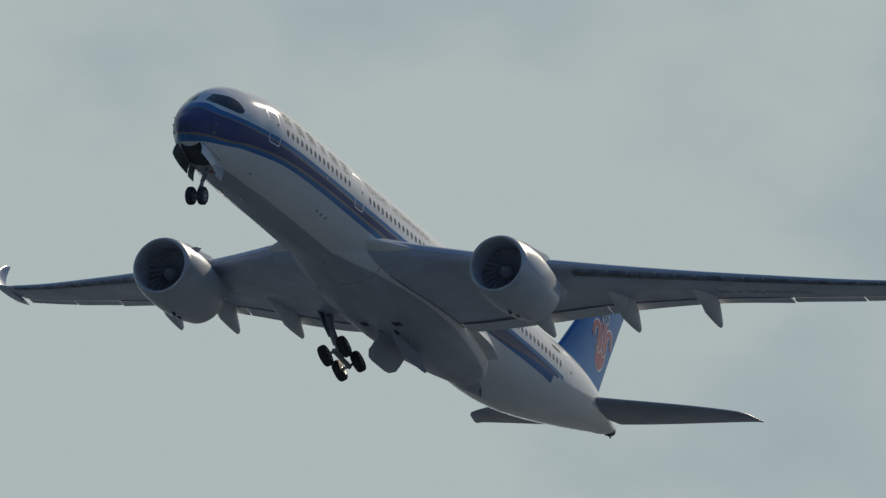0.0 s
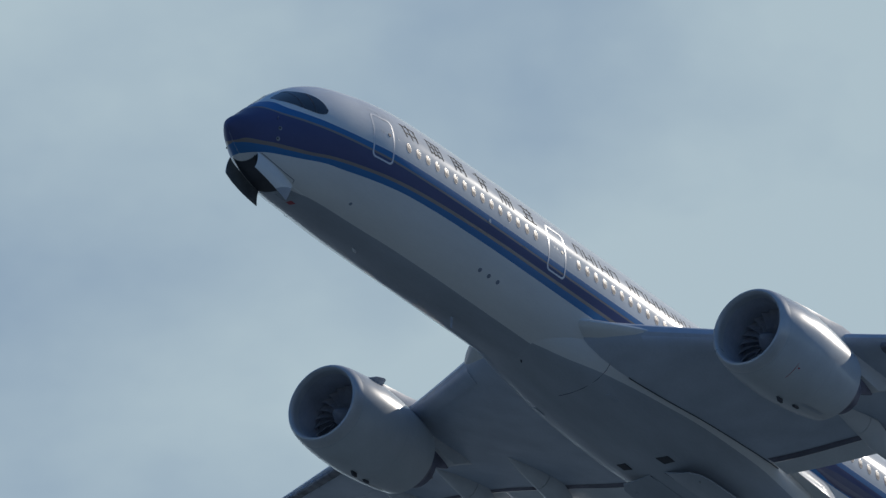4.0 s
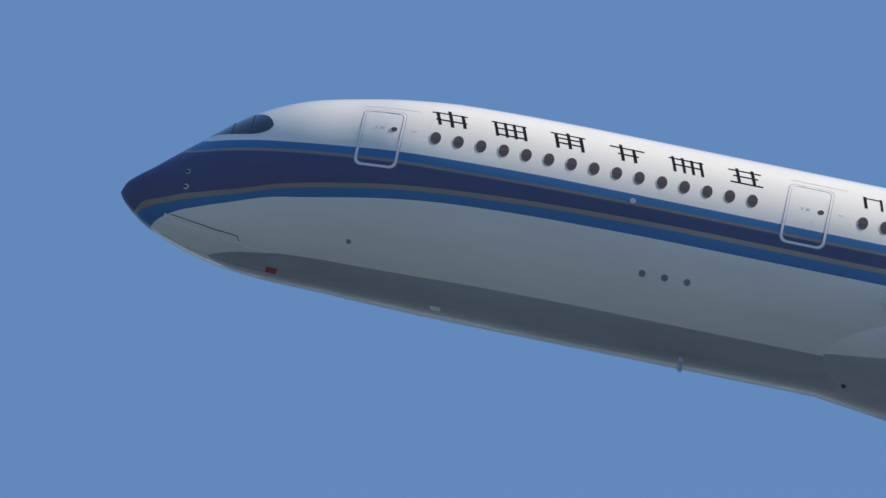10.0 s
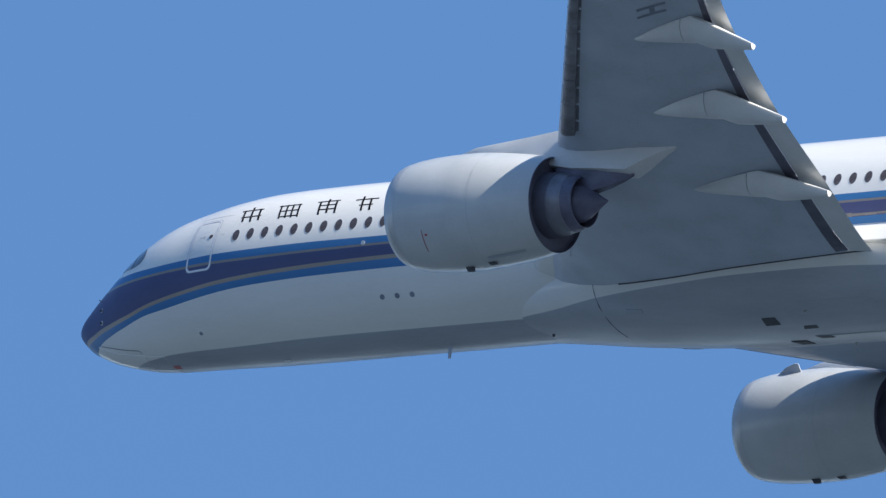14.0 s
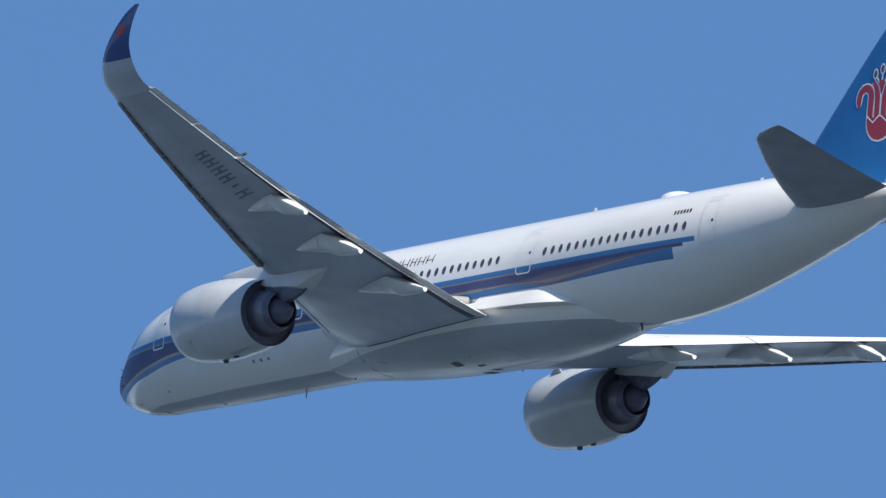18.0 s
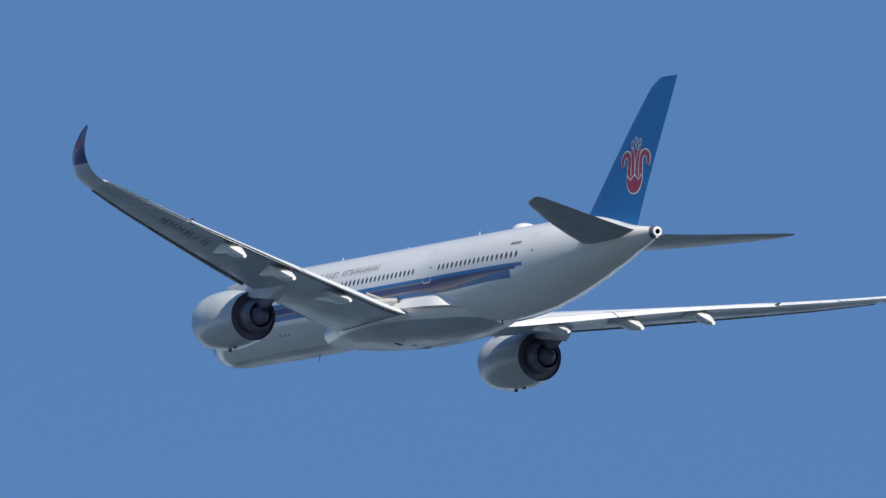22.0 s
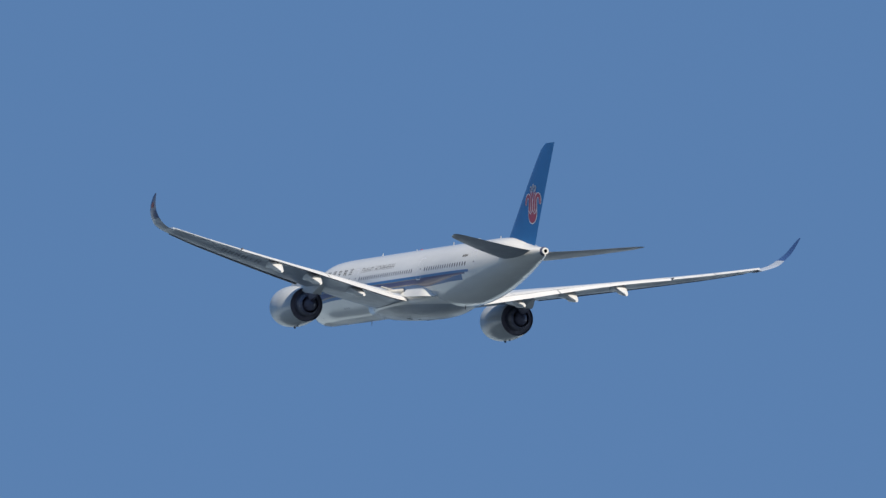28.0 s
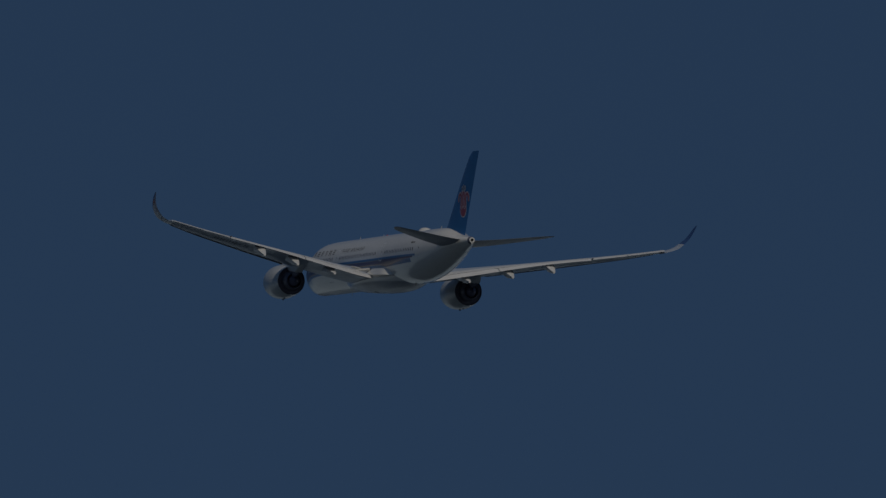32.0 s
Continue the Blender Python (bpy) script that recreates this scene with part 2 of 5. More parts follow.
def rod(bm, a, b, r, n=10, mat=0, r2=None):
    a, b = Vector(a), Vector(b)
    q = (b - a).to_track_quat("Z", "Y")
    rings = [[p + q @ Vector((rr * math.cos(2 * math.pi * i / n), rr * math.sin(2 * math.pi * i / n), 0)) for i in range(n)] for p, rr in ((a, r), (b, r if r2 is None else r2))]
    loft(bm, rings, True, True, True, mat)


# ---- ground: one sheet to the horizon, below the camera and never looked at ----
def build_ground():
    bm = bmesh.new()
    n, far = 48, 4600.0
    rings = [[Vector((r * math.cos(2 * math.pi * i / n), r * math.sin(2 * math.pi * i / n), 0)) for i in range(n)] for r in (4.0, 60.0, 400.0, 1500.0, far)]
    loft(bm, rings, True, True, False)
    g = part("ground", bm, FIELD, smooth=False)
    tagged(g, "flat unseen ground, blue-grey to tint the light from below", "ground", kind="structure")


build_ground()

# ---- the aircraft ----
airliner = new("airliner")
tagged(airliner, "white twin-engine airliner with blue stripes, grey belly and blue tail, climbing", "airplane")

# s, half width, top, bottom, height of the widest line
FUSELAGE = [
    (0.373, 0.02, -1.468, -1.508, -1.478), (0.468, 0.21, -1.21, -1.66, -1.42), (0.706, 0.45, -0.985, -1.9, -1.31),
    (1.134, 0.76, -0.655, -2.232, -1.2), (1.704, 1.099, -0.13, -2.488, -1.07), (2.37, 1.457, 0.458, -2.71, -0.925),
    (3.131, 1.829, 1.144, -2.875, -0.732), (3.987, 2.139, 1.74, -2.978, -0.546), (5.128, 2.414, 2.247, -3.022, -0.362),
    (6.269, 2.603, 2.53, -3.015, -0.233), (7.6, 2.825, 2.771, -3.02, -0.115), (9.2, 2.93, 2.96, -3.04, -0.09),
    (11.0, 2.97, 3.02, -3.045, -0.03), (13.0, 2.98, 3.045, -3.045, 0.0), (42.0, 2.98, 3.045, -3.045, 0.0),
    (44.5, 2.98, 3.045, -3.03, 0.02), (47.0, 2.94, 3.045, -2.93, 0.08), (49.5, 2.84, 3.04, -2.66, 0.2),
    (52.0, 2.67, 3.03, -2.23, 0.38), (54.5, 2.42, 3.0, -1.70, 0.62), (57.0, 2.08, 2.88, -1.12, 0.86),
    (59.5, 1.66, 2.44, -0.51, 1.05), (61.0, 1.36, 2.08, -0.13, 1.12), (62.2, 1.10, 1.86, 0.19, 1.18), (63.5, 0.78, 1.69, 0.48, 1.21),
    (64.5, 0.50, 1.57, 0.78, 1.22), (64.75, 0.44, 1.51, 0.86, 1.22),
]
FS = [r[0] for r in FUSELAGE]
FK = [[r[k] for r in FUSELAGE] for k in (1, 2, 3, 4)]


def section(s):
    return [curve_at(FS, ys, s) for ys in FK]


def skin(s, z, side=1, lift=0.0):
    """A point on the fuselage's side at that height, lifted off the skin."""
    w, zt, zb, zc = section(s)
    h = zt - zc if z > zc else zc - zb
    q = max(-0.999, min(0.999, (z - zc) / h))
    y = w * math.sqrt(1 - q * q)
    n = Vector((0, y / (w * w), (z - zc) / (h * h)))
    n.x = 0.0
    n.normalize()
    return Vector((-s, side * (y + lift * n.y), z + lift * n.z))


def normal_at(s, z, side=1):
    a, b, c = skin(s + 0.05, z, side), skin(s, z, side), skin(s, z + 0.05, side)
    n = (a - b).cross(c - b)
    if n.y * side < 0:
        n = -n
    return n.normalized()


EDGES = {
    "blue_top": ((2.12, 2.25, 2.4, 2.6, 3.0, 3.4, 4.3, 6.5, 9.3, 12.5, 66), (0.36, 0.2, 0.0, -0.07, -0.11, -0.13, -0.13, -0.06, 0.0, 0.05, 0.05)),
    "blue_low": ((1.55, 1.75, 1.91, 2.23, 2.72, 3.3, 4.4, 6.5, 9.3, 12.6, 15.8, 66), (-0.05, -0.2, -0.31, -0.39, -0.41, -0.41, -0.38, -0.31, -0.28, -0.22, -0.19, -0.19)),
    "navy_top": ((1.45, 1.65, 1.85, 2.23, 2.72, 3.3, 4.4, 6.5, 9.3, 12.6, 15.8, 66), (-0.15, -0.28, -0.38, -0.485, -0.505, -0.505, -0.475, -0.405, -0.375, -0.305, -0.275, -0.275)),
    "navy_low": ((0.78, 0.9, 1.01, 1.59, 2.18, 2.6, 3.0, 3.65, 4.6, 6.65, 9.4, 12.6, 16, 36.5, 38.5, 40.5, 66), (-2.12, -1.99, -1.905, -1.835, -1.755, -1.725, -1.685, -1.605, -1.405, -1.115, -0.875, -0.715, -0.645, -0.645, -0.55, -0.27, -0.26)),
    "pale_top": ((0.86, 0.97, 1.1, 1.62, 2.22, 2.6, 3.02, 3.65, 4.6, 6.65, 9.4, 12.6, 16, 37, 38.6, 40.2, 43, 46, 49, 50.4, 66), (-2.2, -2.08, -2.05, -1.98, -1.9, -1.87, -1.82, -1.73, -1.53, -1.24, -1.01, -0.85, -0.78, -0.78, -0.9, -1.05, -0.86, -0.6, -0.38, -0.34, -0.34)),
    "pale_low": ((1.2, 1.4, 1.48, 1.73, 2.0, 2.6, 3.34, 4.6, 5.25, 6.7, 9.5, 12.7, 16, 40, 43, 49.5, 66), (-2.45, -2.37, -2.33, -2.25, -2.18, -2.09, -1.98, -1.74, -1.67, -1.49, -1.24, -1.12, -1.08, -1.08, -1.02, -0.88, -0.88)),
}
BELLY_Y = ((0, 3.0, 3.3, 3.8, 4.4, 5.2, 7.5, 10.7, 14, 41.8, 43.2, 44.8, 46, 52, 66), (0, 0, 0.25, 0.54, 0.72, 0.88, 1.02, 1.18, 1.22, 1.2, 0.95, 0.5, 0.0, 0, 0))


FADE = (0.22, 0.45, 0.62, 0.86, 1.0)
FADE_SLOTS = (3, 6, 6, 5, 6)


def build_fuselage():
    bm = bmesh.new()
    cuts = sorted({*(round(0.375 + 0.006 * i * i, 3) for i in range(1, 7)), *(round(0.66 + 0.06 * i, 3) for i in range(60)), *(4.3 + 0.15 * i for i in range(16)), *(6.6 + 0.5 * i for i in range(14)), *(13.6 + 1.0 * i for i in range(24)),
                   *(37.0 + 0.5 * i for i in range(28)), 51.3, 50.45, 49.7, *(51.5 + 0.6 * i for i in range(22)), 64.75})
    rings = []
    upper, lower_n, belly_n = 32, 7, 5
    for s in cuts:
        w, zt, zb, zc = section(s)

        def ang(z):
            h = zt - zc if z > zc else zc - zb
            return math.asin(max(-1.0, min(1.0, (z - zc) / h)))
        marks = [ang(curve_at(*EDGES[k], s)) for k in ("blue_top", "blue_low", "navy_top", "navy_low", "pale_top", "pale_low")]
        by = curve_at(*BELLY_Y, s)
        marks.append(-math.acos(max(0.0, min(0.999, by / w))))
        eps, last = 0.004, math.pi / 2
        for i in range(len(marks)):
            marks[i] = min(marks[i], last - eps)
            last = marks[i]
        last = -math.pi / 2
        for i in range(len(marks) - 1, -1, -1):
            marks[i] = max(marks[i], last + eps)
            last = marks[i]
        phi = [math.pi / 2 + (marks[0] - math.pi / 2) * i / upper for i in range(upper)]
        phi += [marks[0] + (marks[1] - marks[0]) * i / 6 for i in range(7)]
        phi += [marks[2]]
        phi += [marks[2] + (marks[3] - marks[2]) * i / 12 for i in range(1, 13)] + [marks[3] + (marks[4] - marks[3]) * f for f in FADE] + [marks[4] + (marks[5] - marks[4]) * i / 6 for i in range(1, 7)]
        phi += [marks[5] + (marks[6] - marks[5]) * i / lower_n for i in range(1, lower_n + 1)]
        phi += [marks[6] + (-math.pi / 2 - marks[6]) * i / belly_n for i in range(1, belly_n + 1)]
        half = []
        for a in phi:
            h = zt - zc if a > 0 else zc - zb
            half.append((w * math.cos(a), zc + h * math.sin(a)))
        ring = [at(s, y, z) for y, z in half] + [at(s, -y, z) for y, z in half[-2:0:-1]]
        rings.append(ring)
    n = len(rings[0])
    rows = loft(bm, rings, True, False, True)
    tip = bm.verts.new(at(0.373, 0, -1.488))
    for i in range(n):
        bm.faces.new((rows[0][i], tip, rows[0][(i + 1) % n]))
    m = (n + 2) // 2
    # slots: 0 white, 1 blue, 2 bronze, 3 navy, 4 grey
    u = 32
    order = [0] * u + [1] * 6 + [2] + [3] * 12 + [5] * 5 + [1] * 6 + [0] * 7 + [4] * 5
    ends = {1: 51.3, 2: 50.45, 3: 50.45, 5: 50.45}
    bm.faces.ensure_lookup_table()
    k = 0
    for a in range(len(cuts) - 1):
        mid = (cuts[a] + cuts[a + 1]) / 2
        for i in range(n):
            j = i if i < m - 1 else n - 1 - i
            slot = order[min(j, len(order) - 1)]
            if slot == 1 and j > u + 8 and mid > 49.7:
                slot = 0
            if slot in ends and mid > ends[slot]:
                slot = 0
            # the lower bronze line widens into a mauve field that turns navy
            if slot == 5:
                k_row = j - u - 19
                slot = 2 if mid < (34.2, 37.0, 36.2, 35.6, 34.8)[k_row] else FADE_SLOTS[k_row]
            elif slot == 2 and mid > 38.0:
                slot = 6 if mid < 39.5 else 3
            bm.faces[k].material_index = slot
            k += 1
    for f in bm.faces[k:]:
        f.material_index = 3 if f.calc_center_median().x > -5 else 0
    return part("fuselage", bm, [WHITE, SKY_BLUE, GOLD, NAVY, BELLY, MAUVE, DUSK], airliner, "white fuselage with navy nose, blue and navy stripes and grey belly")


fuselage = build_fuselage()


def patch(bm, corners, side=1, lift=0.012, nu=2, nv=2, mat=0):
    """A thin plate on the skin: corners (s, z) in turn."""
    (a, b, c, d) = [Vector((*p, 0)) for p in corners]
    grid = []
    for j in range(nv + 1):
        v = j / nv
        row = []
        for i in range(nu + 1):
            q = i / nu
            p = a.lerp(b, q).lerp(d.lerp(c, q), v)
            row.append(bm.verts.new(skin(p.x, p.y, side, lift)))
        grid.append(row)
    for j in range(nv):
        for i in range(nu):
            bm.faces.new((grid[j][i], grid[j][i + 1], grid[j + 1][i + 1], grid[j + 1][i])).material_index = mat


# cabin windows: one oval shared by all, each with its own frame lip
def window_mesh():
    bm = bmesh.new()
    n = 18
    def oval(rx, rz, d):
        return [Vector((rx * math.cos(2 * math.pi * i / n), d - (rz * math.sin(2 * math.pi * i / n)) ** 2 / 5.9, rz * math.sin(2 * math.pi * i / n))) for i in range(n)]
    rows = loft(bm, [oval(0.160, 0.240, -0.02), oval(0.158, 0.238, 0.006), oval(0.148, 0.226, 0.007), oval(0.145, 0.223, 0.005)], True, False, False, 1)
    middle = bm.verts.new((0, 0.007, 0))
    for i in range(n):
        bm.faces.new((rows[-1][i], rows[-1][(i + 1) % n], middle)).material_index = 0
    bmesh.ops.recalc_face_normals(bm, faces=bm.faces)
    me = bpy.data.meshes.new("cabin_window")
    bm.to_mesh(me)
    bm.free()
    me.materials.append(GLASS)
    me.materials.append(BELLY)
    return me


def build_windows():
    me = window_mesh()
    spots = [8.63 + 0.635 * i for i in range(15)] + [20.62 + 0.6286 * i for i in range(25)] + [39.53 + 0.645 * i for i in range(18)]
    for side in (1, -1):
        for s in spots:
            z = 0.62
            ob = new("cabin_window", me)
            ob.parent = fuselage
            n = normal_at(s, z, side)
            x = Vector((1, 0, 0))
            zz = x.cross(n).normalized()
            if zz.z < 0:
                zz = -zz
            x = n.cross(zz)
            ob.matrix_local = Matrix.Translation(skin(s, z, side)) @ Matrix((x, n, zz)).transposed().to_4x4()


build_windows()


def round_frame(bm, s0, s1, z0, z1, r, width, side, lift):
    """A flat band on the skin round a door with rounded corners; width grows inward."""
    def path(d):
        pts = []
        q = max(0.02, r - d)
        for cs, cz, a0 in ((s1 - d - q, z1 - d - q, 0), (s0 + d + q, z1 - d - q, 90), (s0 + d + q, z0 + d + q, 180), (s1 - d - q, z0 + d + q, 270)):
            pts += [(cs + q * math.cos(radians(a0 + 15 * k)), cz + q * math.sin(radians(a0 + 15 * k))) for k in range(7)]
        out = []
        for (a, b), (c, e) in zip(pts, pts[1:] + pts[:1]):
            n = max(1, int(math.hypot(c - a, e - b) / 0.2))
            out += [(a + (c - a) * k / n, b + (e - b) * k / n) for k in range(n)]
        return out
    outer, inner = path(0.0), path(width)
    n = min(len(outer), len(inner))
    a = [bm.verts.new(skin(s, z, side, lift)) for s, z in outer]
    # the inner line follows the outer one point by point
    cs, cz, hs, hz = (s0 + s1) / 2, (z0 + z1) / 2, (s1 - s0) / 2, (z1 - z0) / 2
    c = [bm.verts.new(skin(cs + (s - cs) * (hs - width) / hs, cz + (z - cz) * (hz - width) / hz, side, lift)) for s, z in outer]
    for k in range(len(a)):
        m = (k + 1) % len(a)
        bm.faces.new((a[k], a[m], c[m], c[k]))


def build_door(s0, s1, z0, z1, side):
    bm = bmesh.new()
    round_frame(bm, s0, s1, z0, z1, 0.2, 0.06, side, 0.006)
    part("passenger_door", bm, LOGO_WHITE, fuselage, "passenger door with rounded white outline")
    bm = bmesh.new()
    round_frame(bm, s0 - 0.016, s1 + 0.016, z0 - 0.016, z1 + 0.016, 0.2, 0.016, side, 0.005)
    round_frame(bm, s0 + 0.06, s1 - 0.06, z0 + 0.06, z1 - 0.06, 0.15, 0.012, side, 0.005)
    patch(bm, [(s0, z1 + 0.16), (s1 + 0.35, z1 + 0.16), (s1 + 0.35, z1 + 0.172), (s0, z1 + 0.172)], side, 0.005, 4, 1)
    cx = (s0 + s1) / 2
    for k in (-0.17, -0.04, 0.02):
        patch(bm, [(cx + k, 0.67), (cx + k + 0.022, 0.67), (cx + k + 0.022, 0.76), (cx + k, 0.76)], side, 0.005, 1, 1)
    patch(bm, [(s1 + 0.22, 0.72), (s1 + 0.38, 0.72), (s1 + 0.38, 0.735), (s1 + 0.22, 0.735)], side, 0.005, 1, 1)
    part("door_seam", bm, BELLY, fuselage)
    bm = bmesh.new()
    c, n = skin(s1 - 0.26, 0.70, side), normal_at(s1 - 0.26, 0.70, side)
    rod(bm, c - n * 0.02, c + n * 0.006, 0.085, 14)
    part("door_window", bm, GLASS, fuselage)


for side in (1, -1):
    build_door(6.55, 7.72, -0.58, 1.42, side)
    build_door(18.45, 19.70, -0.46, 1.62, side)
    build_door(37.35, 38.55, -0.33, 1.80, side)
    build_door(51.62, 52.75, -0.36, 1.80, side)


def build_cockpit():
    """Black mask over the windscreen, one curved plate each side."""
    top = ((2.45, 2.8, 3.2, 3.6, 3.9, 4.08, 4.17), (0.52, 0.82, 1.10, 1.06, 0.92, 0.70, 0.46))
    low = ((2.45, 2.8, 3.2, 3.6, 3.9, 4.08, 4.17), (0.34, 0.20, 0.12, 0.09, 0.15, 0.27, 0.44))
    for side in (1, -1):
        bm = bmesh.new()
        grid = []
        for i in range(23):
            s = 2.45 + 1.72 * i / 22
            z1, z0 = curve_at(*top, s), curve_at(*low, s)
            row = []
            for j in range(9):
                z = z0 + (z1 - z0) * j / 8
                zt = section(s)[1]
                row.append(bm.verts.new(skin(s, min(z, zt - 0.03), side, 0.014)))
            grid.append(row)
        for i in range(22):
            for j in range(8):
                bm.faces.new((grid[i][j], grid[i + 1][j], grid[i + 1][j + 1], grid[i][j + 1]))
        part("windscreen", bm, SCREEN, fuselage, "black wrap-round windscreen mask")
        for s in (3.05, 3.55):
            bm = bmesh.new()
            z1, z0 = curve_at(*top, s), curve_at(*low, s)
            patch(bm, [(s, z0), (s + 0.05, z0), (s + 0.05, z1), (s, z1)], side, 0.02, 1, 6)
            part("windscreen_post", bm, GLASS, fuselage)


build_cockpit()


# titles: plain bars of the height, pitch and colour of the painted lettering
# each block: upright bars (place, width, foot, head) joined by level bars (from, to, height), in parts of the block
TITLE_BLOCKS = (
    (((0.10, 0.09, 0.05, 0.84), (0.46, 0.09, 0.0, 1.0), (0.82, 0.09, 0.05, 0.84)), ((0.0, 1.0, 0.78), (0.06, 0.95, 0.34))),
    (((0.06, 0.08, 0.0, 0.88), (0.34, 0.08, 0.0, 0.88), (0.60, 0.08, 0.0, 0.88), (0.88, 0.08, 0.0, 0.88)), ((0.0, 1.0, 0.82), (0.06, 0.96, 0.46), (0.06, 0.96, 0.10))),
    (((0.10, 0.09, 0.0, 0.80), (0.46, 0.09, 0.05, 1.0), (0.82, 0.09, 0.0, 0.80)), ((0.0, 1.0, 0.84), (0.10, 0.91, 0.58), (0.10, 0.91, 0.30))),
    (((0.28, 0.09, 0.0, 0.96), (0.64, 0.09, 0.0, 0.80)), ((0.0, 1.0, 0.74), (0.20, 0.80, 0.36))),
    (((0.08, 0.08, 0.0, 0.90), (0.36, 0.08, 0.0, 0.90), (0.62, 0.08, 0.0, 0.84), (0.88, 0.08, 0.0, 0.84)), ((0.0, 1.0, 0.76), (0.08, 0.96, 0.40))),
    (((0.24, 0.09, 0.05, 0.96), (0.68, 0.09, 0.05, 0.96)), ((0.03, 0.97, 0.80), (0.14, 0.86, 0.46), (0.03, 0.97, 0.08))),
)


def build_titles():
    low, high = 1.13, 1.83
    for side in (1, -1):
        for k, (uprights, levels) in enumerate(TITLE_BLOCKS):
            s0 = 8.50 + 1.655 * k
            bm = bmesh.new()

            def bar(a, b, v0, v1, n):
                z0, z1 = low + (high - low) * v0, low + (high - low) * v1
                a, b = 0.97 * a - 0.03, 0.97 * b - 0.03
                e0, e1 = 0.27 * (z0 - 1.4), 0.27 * (z1 - 1.4)
                patch(bm, [(s0 + a - e0, z0), (s0 + b - e0, z0), (s0 + b - e1, z1), (s0 + a - e1, z1)], side, 0.005, 2, n)
            for a, w, v0, v1 in uprights:
                bar(a, a + w, v0, v1, 5)
            for a, b, v in levels:
                bar(a, b, v - 0.03, v + 0.045, 1)
            part("title_block", bm, INK, fuselage, "black painted title block")
        s = 20.55
        widths = [0.62, 0.66, 0.30, 0.66, 0.62, 0.0, 0.52, 0.68, 0.66, 0.58, 0.66, 0.52, 0.60, 0.66]
        for w in widths:
            if w == 0:
                s += 0.55
                continue
            bm = bmesh.new()
            def bar(a, b, z0, z1):
                e0, e1 = 0.22 * (z0 - 1.4), 0.22 * (z1 - 1.4)
                patch(bm, [(s + a - e0, z0), (s + b - e0, z0), (s + b - e1, z1), (s + a - e1, z1)], side, 0.005, 1, 3)
            bar(0.0, 0.085, 1.20, 1.68)
            if w > 0.4:
                bar(w - 0.16, w - 0.09, 1.20, 1.68)
                level = (1.36, 1.41, 1.60)[round(w * 100) % 3]
                bar(0.08, w - 0.15, level, level + 0.045)
            part("title_block", bm, INK, fuselage, "black painted title block")
            s += w + 0.10
        bm = bmesh.new()
        for k in range(6):
            a = 49.35 + 0.235 * k
            patch(bm, [(a, 1.30), (a + 0.14, 1.30), (a + 0.14, 1.50), (a, 1.50)], side, 0.012, 1, 1)
        part("registration_bar", bm, INK, fuselage)


build_titles()


def build_skin_details():
    for side in (1, -1):
        for s, z, r in ((14.95, -1.95, 0.10), (15.58, -1.95, 0.10), (16.21, -1.95, 0.10), (6.86, -2.45, 0.075)):
            bm = bmesh.new()
            c, n = skin(s, z, side), normal_at(s, z, side)
            rod(bm, c - n * 0.03, c + n * 0.008, r, 14)
            part("vent_port", bm, FADED, fuselage)
        for s, z in ((2.12, -1.14), (2.15, -1.58)):
            bm = bmesh.new()
            c, n = skin(s, z, side), normal_at(s, z, side)
            rod(bm, c - n * 0.03, c + n * 0.012, 0.085, 14)
            rod(bm, c, c + n * 0.03 + Vector((0.05, 0, 0)), 0.035, 8, 1)
            part("air_data_probe", bm, [STEEL, SEAM], fuselage)
        bm = bmesh.new()
        rod(bm, skin(2.0, -0.75, side, -0.02), skin(2.0, -0.75, side, 0.09) + Vector((0.1, 0, 0)), 0.018, 8)
        part("pitot_probe", bm, STEEL, fuselage)
        bm = bmesh.new()
        c, n = skin(14.3, -0.16, side), normal_at(14.3, -0.16, side)
        rod(bm, c - n * 0.03, c + n * 0.02, 0.085, 10)
        part("wing_scan_light", bm, LIP, fuselage)
        bm = bmesh.new()
        patch(bm, [(22.0, -2.32), (22.2, -2.32), (22.2, -2.18), (22.0, -2.18)], side, 0.012, 1, 1)
        part("scoop_port", bm, WING_MARK, fuselage)
        # seam of the nose gear bay fairing
        bm = bmesh.new()
        pts = [(1.88, -2.25), (2.42, -2.40), (3.16, -2.57), (3.79, -2.66), (3.89, -2.75)]
        for (s0, z0), (s1, z1) in zip(pts, pts[1:]):
            patch(bm, [(s0, z0), (s1, z1), (s1, z1 + 0.016), (s0 + (0.016 if s1 - s0 < 0.11 else 0), z0 + 0.016)], side, 0.006, 3, 1)
        part("panel_seam", bm, WING_MARK, fuselage)
    bm = bmesh.new()
    vs = []
    for s, y in ((4.62, -0.02), (5.02, -0.02), (5.06, 0.26), (4.66, 0.26)):
        w, zt, zb, zc = section(s)
        vs.append(bm.verts.new(at(s, y, zc - (zc - zb) * math.sqrt(max(0, 1 - (y / w) ** 2)) - 0.012)))
    bm.faces.new(vs)
    part("red_placard", bm, RED_SIGN, fuselage, "small red placard")
    for k in range(4):
        bm = bmesh.new()
        vs = []
        for s, y in ((4.14, 0.36), (4.20, 0.36), (4.20, 0.50), (4.14, 0.50)):
            s += 0.10 * k
            w, zt, zb, zc = section(s)
            vs.append(bm.verts.new(at(s, y, zc - (zc - zb) * math.sqrt(max(0, 1 - (y / w) ** 2)) - 0.008)))
        bm.faces.new(vs)
        part("stencil_bar", bm, SKY_BLUE, fuselage, "small blue stencil bar")


build_skin_details()


